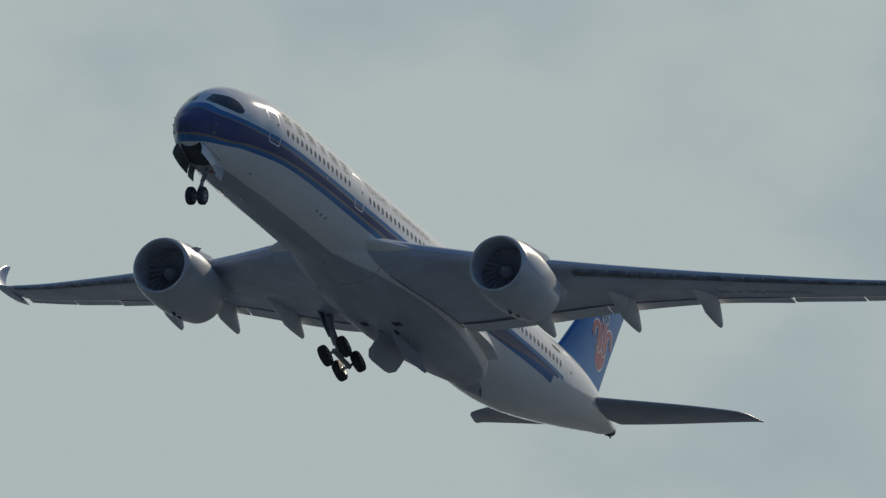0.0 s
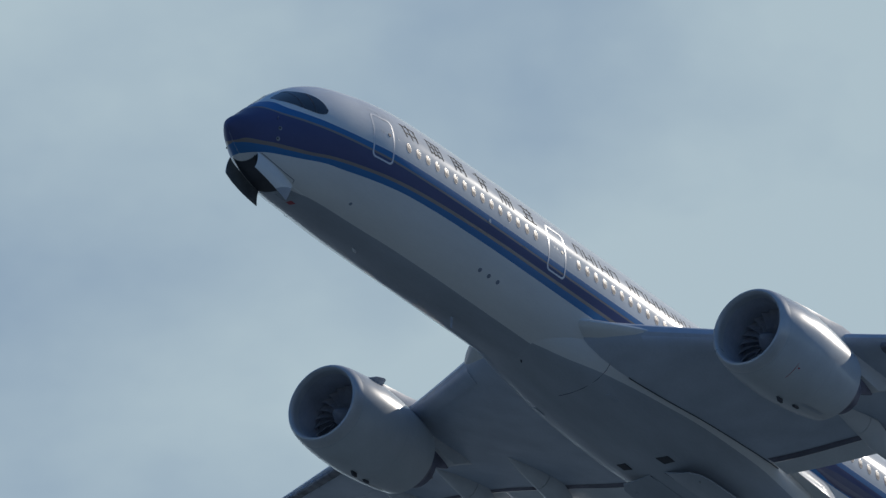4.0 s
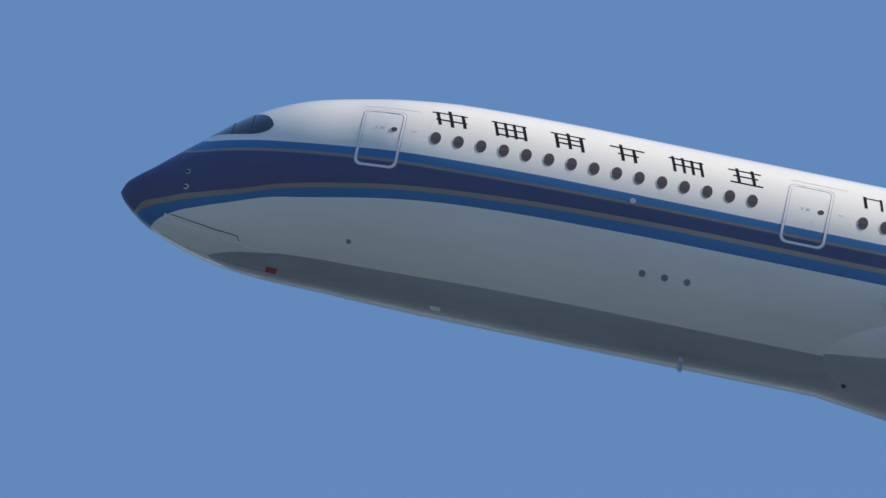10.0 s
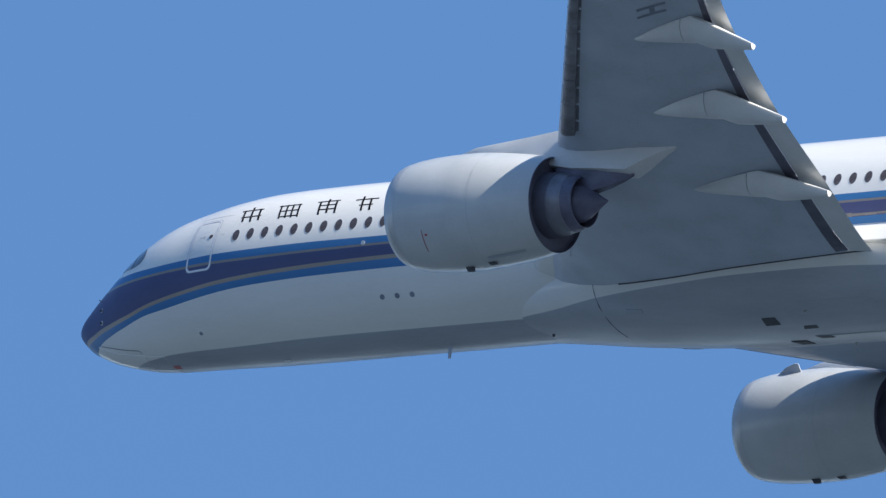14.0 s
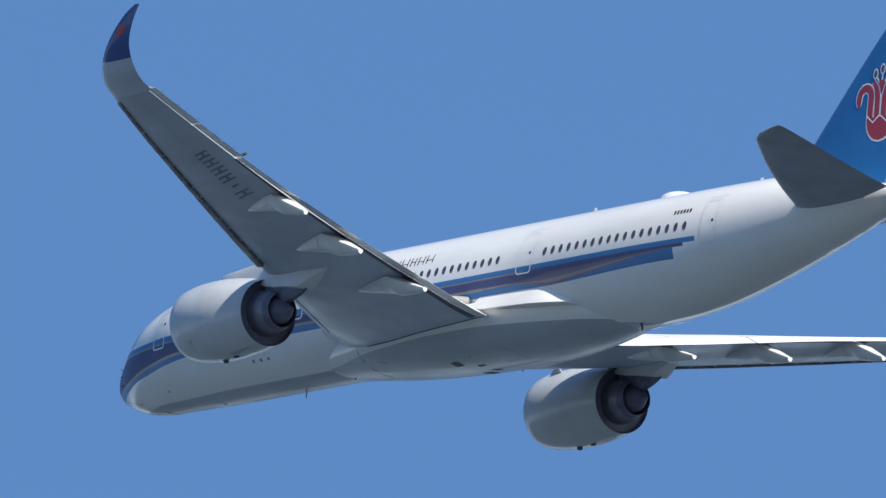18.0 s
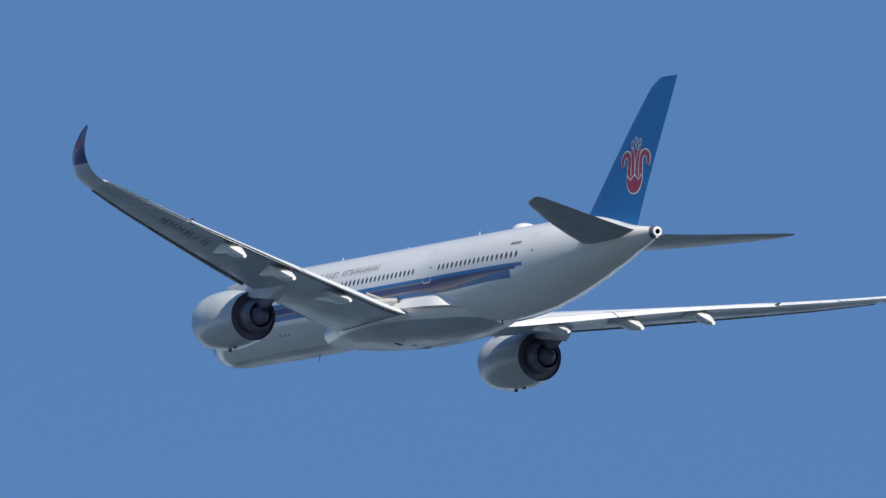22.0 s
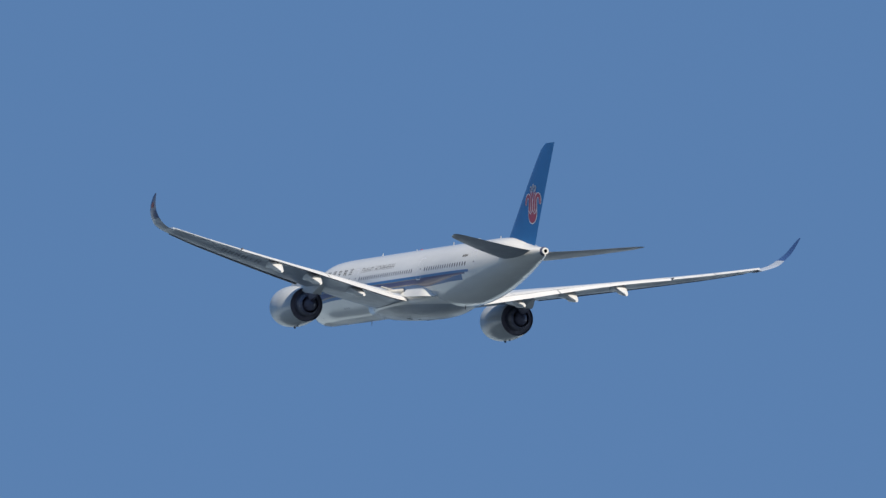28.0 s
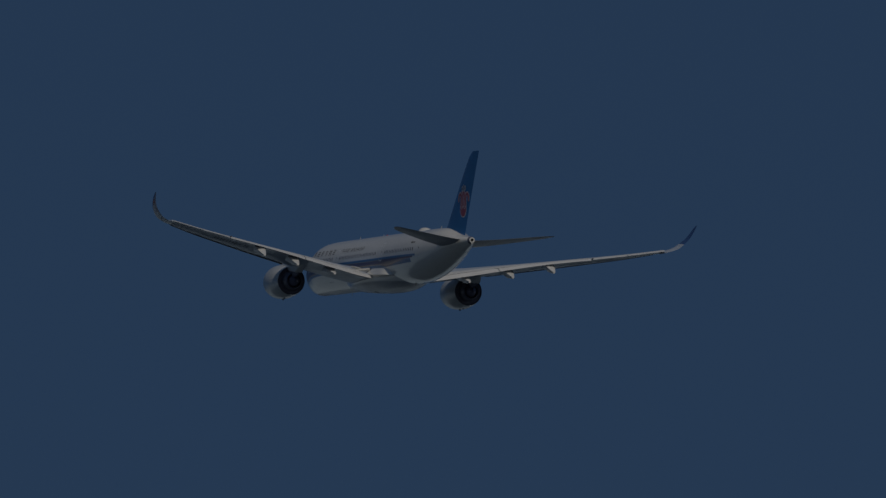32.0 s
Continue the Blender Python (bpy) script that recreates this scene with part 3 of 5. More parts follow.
def blade(name, s, y, z, height, chord, down, parent, mat=WHITE, sweep=0.35):
    bm = bmesh.new()
    d = -1 if down else 1
    root = [at(s + chord * u, y + 0.035 * v, z - d * 0.05) for u, v in ((0, 0), (0.3, 1), (0.75, 0.8), (1, 0), (0.75, -0.8), (0.3, -1))]
    tip = [at(s + sweep * chord + chord * 0.6 * u, y + 0.018 * v, z + d * height) for u, v in ((0, 0), (0.3, 1), (0.75, 0.8), (1, 0), (0.75, -0.8), (0.3, -1))]
    loft(bm, [root, tip])
    return part(name, bm, mat, parent)


for s, h, c in ((18.6, 0.32, 0.42), (39.0, 0.36, 0.4), (52.3, 0.26, 0.4), (28.5, 0.2, 0.3)):
    blade("blade_antenna", s, 0, 3.03, h, c, False, fuselage)
blade("blade_antenna", 16.35, 0, -3.03, 0.46, 0.2, True, fuselage, WING_GREY)
blade("drain_mast", 44.45, 0.45, -2.98, 0.38, 0.24, True, fuselage, SEAM, 0.9)
blade("blade_antenna", 9.3, 0.0, -3.03, 0.12, 0.4, True, fuselage)


def build_satcom():
    bm = bmesh.new()
    rings = []
    for i in range(15):
        u = i / 14
        s = 44.9 + 2.5 * u
        w = 0.72 * max(0.02, math.sin(math.pi * min(1, u / 0.9) ** 0.8) ** 0.45 if u < 0.9 else 0.08)
        h = 0.42 * (max(0.0, math.sin(math.pi * min(1, u * 1.0) ** 0.7))) ** 0.6 + 0.02
        rings.append([at(s, w * math.cos(math.pi * k / 10), 2.96 + h * math.sin(math.pi * k / 10)) for k in range(11)])
    loft(bm, rings, False)
    part("satellite_dome", bm, WHITE, fuselage, "white satellite antenna dome on the roof")
    bm = bmesh.new()
    spin(bm, [(30.0, 0.02), (30.02, 0.1), (30.1, 0.13), (30.22, 0.12), (30.3, 0.02)], (0.0, 3.06), 12)
    part("beacon", bm, RED_GLASS, fuselage, "red beacon lens")


build_satcom()


# ---- belly fairing ----
BELLY_KEYS = (18.6, 20.0, 21.8, 24, 27, 30.5, 34, 37, 39.5, 41.8, 43.6, 44.8)
BELLY_WIDE = (1.45, 1.85, 2.26, 2.66, 3.07, 3.3, 3.22, 2.9, 2.55, 2.1, 1.5, 0.8)
BELLY_LOW = (-2.86, -2.98, -3.12, -3.33, -3.51, -3.63, -3.68, -3.66, -3.5, -3.27, -3.04, -2.85)


def belly_z(s, y):
    """Height of the fairing's underside."""
    w, zb = curve_at(BELLY_KEYS, BELLY_WIDE, s), curve_at(BELLY_KEYS, BELLY_LOW, s)
    return -1.75 - (-1.75 - zb) * max(0.0, 1 - min(1.0, abs(y) / w) ** 2.25) ** (1 / 2.25)


def build_belly():
    keys, wid, bot = BELLY_KEYS, BELLY_WIDE, BELLY_LOW
    edge = (-2.70, -2.74, -2.74, -2.67, -2.63, -2.58, -2.56, -2.60, -2.66, -2.72, -2.8, -2.85)
    bm = bmesh.new()
    rings = []
    stations = [18.6 + 26.2 * i / 50 for i in range(51)]
    for s in stations:
        w, zb, ze = curve_at(keys, wid, s), curve_at(keys, bot, s), curve_at(keys, edge, s)
        zc = -1.75
        pe = 2.25
        def pt(a):
            c, q = math.cos(a), math.sin(a)
            y = w * abs(c) ** (2 / pe)
            h = (zc - zb) if q < 0 else 0.9
            return y, zc + math.copysign(abs(q) ** (2 / pe), q) * h
        ae = -math.asin(min(0.999, max(0.0, (zc - ze) / (zc - zb))) ** (pe / 2))
        angs = [0.9 - 0.9 * i / 4 for i in range(4)] + [ae * i / 6 for i in range(6)] + [ae + (-math.pi / 2 - ae) * i / 8 for i in range(9)]
        half = [pt(a) for a in angs]
        rings.append([at(s, y, z) for y, z in half] + [at(s, -y, z) for y, z in half[-2::-1]])
    loft(bm, rings, False)
    per = len(rings[0]) - 1
    for i, f in enumerate(bm.faces):
        j = i % per
        j = min(j, per - 1 - j)
        f.material_index = 1 if j >= 10 else 0
    belly = part("belly_fairing", bm, [WHITE, FAIRING], airliner, "grey and white belly fairing between the wings")
    for side in (1, -1):
        # shelf behind the wing root
        bm = bmesh.new()
        rings = []
        for i in range(31):
            u = i / 30
            s = 34.4 + 7.2 * u
            out = curve_at((34.4, 36.5, 38.8, 39.5, 40.4, 41.6), (3.36, 3.33, 3.29, 3.22, 3.05, 2.76), s)
            low = curve_at((34.4, 35.5, 41.6), (-1.74, -1.82, -2.04), s)
            top = curve_at((34.4, 39.0, 39.6, 40.5, 41.6), (-0.98, -1.03, -1.12, -1.42, -1.97), s)
            inner = skin(s, top, 1, -0.05).y
            mid = max(inner + 0.02, inner * 0.3 + out * 0.7 + 0.02)
            rings.append([at(s, side * y, z) for y, z in ((1.6, top), (inner, top), (inner * 0.5 + mid * 0.5, top + (low - top) * 0.32), (mid, top + (low - top) * 0.66), (out, low), (out - 0.03, low - 0.03), (2.2, low - 0.06), (1.6, low - 0.06))])
        loft(bm, rings)
        part("wing_root_fillet", bm, WHITE, belly, "white fillet shelf behind the wing root")
        # seam round the front of the fairing
        if side == 1:
            bm = bmesh.new()
            wide = curve_at(BELLY_KEYS, BELLY_WIDE, 24.0)
            line = [at(24.0, y + 0.006, belly_z(24.0, y) - 0.004) for y in (wide * k for k in (0.999, 0.97, 0.9, 0.75, 0.5, 0.25, 0.05))]
            for p, q in zip(line, line[1:]):
                rod(bm, p, q, 0.016, 6)
            part("panel_seam", bm, WING_MARK, belly)
        # air intake and outlets of the packs, set into the underside
        for nm, s0, s1, y0, y1, mat, lab in (("ram_air_inlet", 30.2, 30.8, 0.78, 1.28, SEAM, "dark ram air opening"), ("air_outlet", 31.5, 32.1, 0.36, 0.6, SEAM, "dark air outlet"), ("air_outlet", 25.0, 25.7, 1.75, 1.95, BELLY, "grey air outlet")):
            bm = bmesh.new()
            slab(bm, [at(s, side * y, belly_z(s, y) + 0.02) for s, y in ((s0, y0), (s1, y0 + 0.03), (s1 + 0.05, y1), (s0 + 0.12, y1))], 0.09, (0, 0, 1))
            part(nm, bm, mat, belly, lab)
    blade("drain_mast", 20.9, 0.3, -3.02, 0.12, 0.16, True, belly, SEAM)
    return belly


belly = build_belly()

# ---- wings ----
WY = (0.0, 3.0, 8.0, 12.0, 17.4, 22.0, 26.0, 29.5)
W_LE = tuple(20.3 + 0.7 * y for y in WY)
W_TE = (35.3, 35.85, 36.85, 37.5, 38.95, 40.9, 42.7, 44.15)
W_ZT = (-2.20, -2.10, -1.24, -0.42, 0.54, 1.26, 1.90, 2.52)
W_ZL = (-1.55, -1.45, -1.05, -0.57, 0.20, 0.96, 1.66, 2.40)
W_TH = (0.135, 0.13, 0.115, 0.108, 0.102, 0.098, 0.095, 0.09)


def wing_frame(y):
    return [curve_at(WY, k, y) for k in (W_LE, W_TE, W_ZL, W_ZT, W_TH)]


def foil(u, th, upper):
    """Height over the chord line at the chord fraction u, in chords."""
    t = 5 * th * (0.2969 * math.sqrt(max(u, 0)) - 0.126 * u - 0.3516 * u * u + 0.2843 * u ** 3 - 0.1036 * u ** 4)
    aft = 0.045 * min(1.0, max(0.0, (0.13 - th) / 0.02))
    camber = 0.012 * math.sin(math.pi * u) + aft * max(0.0, (u - 0.45) / 0.55) * (1 - u) * 2.2
    return camber + (t * 1.15 if upper else -t * 1.05)


def wing_point(y, u, upper, side, f=None):
    le, te, zl, zt, th = f or wing_frame(y)
    c = te - le
    return at(le + c * u, side * y, zl + (zt - zl) * u + c * foil(u, th, upper))


def wing_strip(bm, ys, u0, u1, side, nu=10, mat_low=0, mat_up=0, bias=True):
    """The skin between two chord fractions as a closed box along the span."""
    rings = []
    for y in ys:
        f = wing_frame(y)
        a = u0(y) if callable(u0) else u0
        b = u1(y) if callable(u1) else u1
        us = [a + (b - a) * ((1 - math.cos(math.pi * i / nu)) / 2 if bias else i / nu) for i in range(nu + 1)]
        ring = [wing_point(y, u, True, side, f) for u in us] + [wing_point(y, u, False, side, f) for u in us[::-1]]
        rings.append(ring)
    loft(bm, rings)
    return rings


def shift(bm, d):
    bmesh.ops.translate(bm, verts=bm.verts, vec=d)


def span(a, b, n):
    return [a + (b - a) * i / n for i in range(n + 1)]


def lower_edge(bm, hinge_a, hinge_b, degrees):
    """Turn the mesh about a hinge line, whichever way brings its middle down."""
    before = sum(v.co.z for v in bm.verts)
    droop(bm, hinge_a, hinge_b, radians(degrees))
    if sum(v.co.z for v in bm.verts) > before:
        droop(bm, hinge_a, hinge_b, radians(-2 * degrees))


def droop(bm, hinge_a, hinge_b, angle):
    """Turn the mesh about the line through two hinge points."""
    axis = (hinge_b - hinge_a).normalized()
    rot = Matrix.Translation(hinge_a) @ Matrix.Rotation(angle, 4, axis) @ Matrix.Translation(-hinge_a)
    bmesh.ops.transform(bm, matrix=rot, verts=bm.verts)


FLAP_U = ((3.0, 8.0, 12.0, 17.4, 22.0, 29.5), (0.925, 0.897, 0.890, 0.893, 0.872, 0.80))


def rear_u(y):
    return curve_at(*FLAP_U, y)


def build_wing(side):
    bm = bmesh.new()
    wing_strip(bm, [1.8, 2.6] + span(3.2, 29.5, 40), 0.0, lambda y: rear_u(y) - 0.012, side, 14)
    wing = part("wing", bm, WING_GREY, airliner, "grey wing with slats and flaps set for take-off")
    # glove at the root
    bm = bmesh.new()
    rings = []
    for i in range(9):
        v = i / 8
        y = 2.3 + 2.6 * v
        f = wing_frame(max(y, 3.0))
        c = 3.0
        le = 21.7 + 0.70 * (y - 3.0) + 1.0 * v * v * 0.9
        zl = f[2] + 0.05
        rings.append([at(le + c * u * (1.0), side * y, zl - 0.12 * u + 0.75 * (1 - 0.35 * v) * math.sqrt(u) * sgn * (1 - 0.25 * u)) for u, sgn in ((0, 0), (0.03, 1), (0.1, 1), (0.25, 1), (0.5, 1), (0.9, 1), (0.9, -1), (0.5, -1), (0.25, -1), (0.1, -1), (0.03, -1))])
    loft(bm, rings)
    part("wing_glove", bm, WHITE, wing, "white leading edge glove at the wing root")

    # leading edge slats, a little forward and down
    slat_ends = ((4.4, 8.9), (12.4, 15.7), (15.7, 19.0), (19.0, 22.3), (22.3, 25.6), (25.6, 29.0))
    for a, b in slat_ends:
        a, b = a + 0.02, b - 0.02
        bm = bmesh.new()
        rings = []
        for y in span(a, b, 6):
            f = wing_frame(y)
            us = (0.0, 0.004, 0.015, 0.035, 0.065, 0.10, 0.145)
            rings.append([wing_point(y, u, True, side, f) for u in us] + [wing_point(y, u, True, side, f).lerp(wing_point(y, u, False, side, f), q) for u, q in ((0.10, 0.22), (0.075, 0.7), (0.06, 1.0))] + [wing_point(y, u, False, side, f) for u in (0.03, 0.012, 0.003)])
        loft(bm, rings)
        lower_edge(bm, wing_point(a, 0.145, True, side), wing_point(b, 0.145, True, side), 15 if a > 10 else 4)
        c = wing_frame((a + b) / 2)
        if a > 10:
            shift(bm, Vector((0.008 * (c[1] - c[0]) + 0.02, 0, -0.006 * (c[1] - c[0]))))
        part("slat", bm, SLAT if a > 10 else WING_GREY, wing, "extended leading edge slat")
    # dark strip on the fixed leading edge, painting the shade in the slat's slot
    for y0, y1 in slat_ends[1:]:
        bm = bmesh.new()
        ys = span(y0, y1, 6)
        rows = [[bm.verts.new(wing_point(y, u, False, side) + Vector((0, 0, -0.008))) for u in (0.022, 0.06, 0.10)] for y in ys]
        for a, b in zip(rows, rows[1:]):
            for k in (0, 1):
                bm.faces.new((a[k], a[k + 1], b[k + 1], b[k]))
        part("slat_slot_shade", bm, SLAT, wing, "dark strip painted for the shade in the slat's slot")
        for q in (0.2, 0.5, 0.8):
            y = y0 + (y1 - y0) * q
            bm = bmesh.new()
            rod(bm, wing_point(y, 0.015, False, side) + Vector((0.05, 0, -0.02)), wing_point(y, 0.10, False, side) + Vector((0, 0, -0.01)), 0.055, 8)
            part("slat_track", bm, WING_GREY, wing, "grey slat track")

    # flaps and ailerons
    for name, a, b, ang, drop in (("flap", 3.25, 11.55, 10.0, -0.01), ("flap", 11.65, 21.6, 10.5, -0.02), ("aileron", 21.75, 25.4, 7.0, 0.0), ("aileron", 25.5, 29.3, 5.0, 0.0)):
        bm = bmesh.new()
        rings = []
        for y in span(a, b, 14):
            f = wing_frame(y)
            u0 = rear_u(y) + 0.004
            us = [u0 + (1 - u0) * i / 6 for i in range(7)]
            mid = (wing_point(y, u0, True, side, f) + wing_point(y, u0, False, side, f)) / 2 + Vector((0.05, 0, 0))
            ring = [wing_point(y, u, True, side, f) for u in us] + [wing_point(y, u, False, side, f) for u in us[::-1]] + [mid]
            rings.append(ring)
        loft(bm, rings)
        ha, hb = wing_point(a, rear_u(a), False, side), wing_point(b, rear_u(b), False, side)
        lower_edge(bm, ha, hb, ang)
        shift(bm, Vector((-0.05, 0, drop)))
        part(name, bm, WING_TOP, wing, "pale grey trailing edge " + name)
    # dark rubber seal where the underside meets the belly fairing
    line = []
    for i in range(24):
        s = 25.2 + 10.4 * i / 23
        def gap(y):
            f = wing_frame(y)
            u = min(0.99, max(0.01, (s - f[0]) / (f[1] - f[0])))
            return wing_point(y, u, False, side, f).z - belly_z(s, y)
        ys = span(2.2, 3.6, 70)
        ends = next(((a, c) for a, c in zip(ys, ys[1:]) if gap(a) > 0 >= gap(c)), None)
        if ends:
            for _ in range(12):
                mid = sum(ends) / 2
                ends = (mid, ends[1]) if gap(mid) > 0 else (ends[0], mid)
            y = ends[0]
            line.append(at(s, side * (y + 0.02), belly_z(s, y) - 0.004))
    bm = bmesh.new()
    for p, q in zip(line, line[1:]):
        rod(bm, p, q, 0.024, 6)
    if len(line) > 2:
        part("root_seal", bm, SEAM, wing, "dark rubber seal at the wing root")
    else:
        bm.free()
    # dark strip over the gap in front of the flaps, seen from below
    bm = bmesh.new()
    ys = span(3.3, 21.6, 30)
    for y0, y1 in zip(ys, ys[1:]):
        q = [wing_point(y, rear_u(y) + d, False, side) + Vector((0, 0, -0.012)) for y, d in ((y0, -0.032), (y0, 0.006), (y1, 0.006), (y1, -0.032))]
        bm.faces.new([bm.verts.new(p) for p in q])
    part("flap_gap_strip", bm, COVE, wing)
    # spoilers on the upper side
    ends = (4.2, 7.6, 11.4, 14.0, 16.5, 19.0, 21.5)
    for a, b in zip(ends, ends[1:]):
        bm = bmesh.new()
        rings = []
        for y in span(a + 0.03, b - 0.03, 4):
            r = rear_u(y)
            rings.append([wing_point(y, r + d, True, side) + Vector((0, 0, z)) for d, z in ((-0.11, 0.004), (-0.11, 0.02), (0.0, 0.03), (0.0, 0.004))])
        loft(bm, rings)
        part("spoiler", bm, WING_TOP, wing)
    # underside wing registration as plain bars (port side only)
    if side == 1:
        for k in range(6):
            bm = bmesh.new()
            y0 = 18.45 + 0.83 * k
            strokes = ((0.0, 0.13, 0.47, 0.655), (0.42, 0.55, 0.47, 0.655), (0.13, 0.42, 0.55, 0.585)) if k != 1 else ((0.20, 0.36, 0.52, 0.60),)
            for da, db, ua, ub in strokes:
                rows = [[bm.verts.new(wing_point(y, u, False, side) + Vector((0, 0, -0.012))) for y in (y0 + da, y0 + db)] for u in span(ua, ub, 8)]
                for p, q in zip(rows, rows[1:]):
                    bm.faces.new((p[0], p[1], q[1], q[0]))
            part("registration_bar", bm, FADED, wing, "dark registration bar under the wing")
    # access panels under the wing
    for k in range(16):
        bm = bmesh.new()
        y0 = 13.4 + 0.95 * k
        q = [(y0, 0.46), (y0, 0.50), (y0 + 0.55, 0.50), (y0 + 0.55, 0.46)]
        slab(bm, [wing_point(y, u, False, side) for y, u in q], 0.016, (0, 0, 1))
        part("access_panel", bm, WING_GREY, wing)

    # flap track fairings
    for tip, length, wid, deep in (((37.31, 8.09, -2.16), 5.6, 0.52, 0.70), ((38.55, 12.90, -1.42), 5.4, 0.57, 0.78), ((40.12, 17.35, -0.65), 4.9, 0.53, 0.70)):
        s1, yt, zt = tip
        split = 0.44
        for lo, hi, nm in ((0.0, split - 0.006, "fairing_nose"), (split, 1.0, "flap_track_fairing")):
            bm = bmesh.new()
            rings = []
            for i in range(15):
                u = lo + (hi - lo) * i / 14
                s = s1 - length * (1 - u)
                le, te, zl, ztt, th = wing_frame(yt)
                uu = min(0.985, (s - le) / (te - le))
                surf = zl + (ztt - zl) * uu + (te - le) * foil(uu, th, False)
                grow = min(1.0, u / 0.50) ** 0.75 * min(1.0, (1.0 - u) / 0.42 + 0.14) ** 0.75
                w = wid * grow + 0.012
                if u < 0.52:
                    zc = surf + 0.03
                else:
                    v = (u - 0.52) / 0.48
                    s_a = s1 - length * 0.48
                    ua = (s_a - le) / (te - le)
                    za = zl + (ztt - zl) * ua + (te - le) * foil(ua, th, False) + 0.03
                    zc = za + (zt + 0.14 - za) * v
                h = deep * grow + 0.012
                rings.append([at(s, side * (yt + w * math.cos(2 * math.pi * k / 14)), zc + (h if math.sin(2 * math.pi * k / 14) < 0 else 0.22 * h / deep * 0.6) * math.sin(2 * math.pi * k / 14)) for k in range(14)])
            loft(bm, rings)
            part(nm, bm, PALE, wing, "pale flap track fairing")

    # winglet: sweeps up and back into a blade, blue towards its tip
    ctrl = ((29.5, 40.95, 2.40, 3.22, 0.0), (30.2, 41.40, 2.62, 2.98, 10), (30.9, 42.00, 2.94, 2.74, 26), (31.5, 42.80, 3.52, 2.22, 45), (31.92, 43.70, 4.10, 1.72, 62), (32.16, 44.65, 4.74, 1.25, 72), (32.28, 45.50, 5.24, 0.83, 77), (32.34, 46.22, 5.52, 0.36, 80))
    n = 28
    def wl(v):
        ks = [i / (len(ctrl) - 1) for i in range(len(ctrl))]
        return [curve_at(ks, [c[k] for c in ctrl], v) for k in range(5)]
    for a, b, nm, mat, lab in ((0.0, 0.40, "wing_tip", WING_GREY, "grey upswept wing tip"), (0.40, 1.0, "winglet", WINGLET_BLUE, "dark blue winglet blade")):
        bm = bmesh.new()
        rings = []
        for i in range(n + 1):
            y, le, z, c, ang = wl(a + (b - a) * i / n)
            t = radians(ang)
            ring = []
            us = (0, 0.01, 0.04, 0.1, 0.22, 0.4, 0.6, 0.8, 1.0)
            for u, up in [(u, 1) for u in us] + [(u, -1) for u in us[-2:0:-1]]:
                h = up * 5 * 0.085 * (0.2969 * math.sqrt(u) - 0.126 * u - 0.3516 * u * u + 0.2843 * u ** 3 - 0.1036 * u ** 4) * c
                drop_te = -0.035 * c * u * math.cos(t)
                ring.append(at(le + c * u, side * (y - h * math.sin(t)), z + h * math.cos(t) + drop_te))
            rings.append(ring)
        loft(bm, rings)
        part(nm, bm, mat, wing, lab)
    # red mark on the blade's outer face
    bm = bmesh.new()
    rings = []
    for i in range(7):
        y, le, z, c, ang = wl(0.60 + 0.02 * i)
        t = radians(ang)
        half = 0.20 * math.sqrt(max(0.0, 1 - (i / 3 - 1) ** 2)) + 0.02
        row = []
        for u, proud in [(0.46 + half * (k / 3 - 1), 0.012) for k in range(7)] + [(0.46 + half * (1 - k / 3), -0.02) for k in range(7)]:
            h = -5 * 0.085 * (0.2969 * math.sqrt(u) - 0.126 * u - 0.3516 * u * u + 0.2843 * u ** 3 - 0.1036 * u ** 4) * c - proud
            row.append(at(le + c * u, side * (y - h * math.sin(t)), z + h * math.cos(t) - 0.035 * c * u * math.cos(t)))
        rings.append(row)
    loft(bm, rings)
    part("winglet_mark", bm, RED_SIGN, wing, "small red mark on the winglet")
    # static wicks
    for y in (22.6, 24.2, 25.8, 27.4, 28.8):
        bm = bmesh.new()
        p = wing_point(y, 1.0, True, side)
        rod(bm, p + Vector((0.05, 0, 0)), p + Vector((-0.28, 0, -0.03)), 0.008, 5)
        part("static_wick", bm, SEAM, wing)
    bm = bmesh.new()
    p = wing_point(21.68, 1.0, True, side)
    rod(bm, p + Vector((0.1, 0, 0.02)), p + Vector((-0.28, 0, 0.06)), 0.07, 8)
    part("fuel_vent_mast", bm, SEAM, wing)
    return wing


wings = [build_wing(1), build_wing(-1)]

# ---- engines ----
ENGINE_Y, ENGINE_Z = 10.68, -2.72


FAN_BLADE = []


def fan_blade_mesh():
    """One swept fan blade about the engine's axis, shared by all."""
    if not FAN_BLADE:
        bm = bmesh.new()
        rings = []
        for i in range(6):
            r = 0.42 + 1.05 * i / 5
            tw = (0.05 + 0.17 * i / 5) / max(r, 0.5) * 0.9
            sw = 0.10 * (i / 5) ** 2
            rings.append([Vector((x, r * math.cos(a), r * math.sin(a))) for x, a in ((0.12, sw + tw), (0.10, sw + tw), (-0.15, sw - tw), (-0.13, sw - tw))])
        loft(bm, rings)
        bmesh.ops.recalc_face_normals(bm, faces=bm.faces)
        me = bpy.data.meshes.new("fan_blade")
        bm.to_mesh(me)
        bm.free()
        me.materials.append(FAN)
        FAN_BLADE.append(me)
    return FAN_BLADE[0]


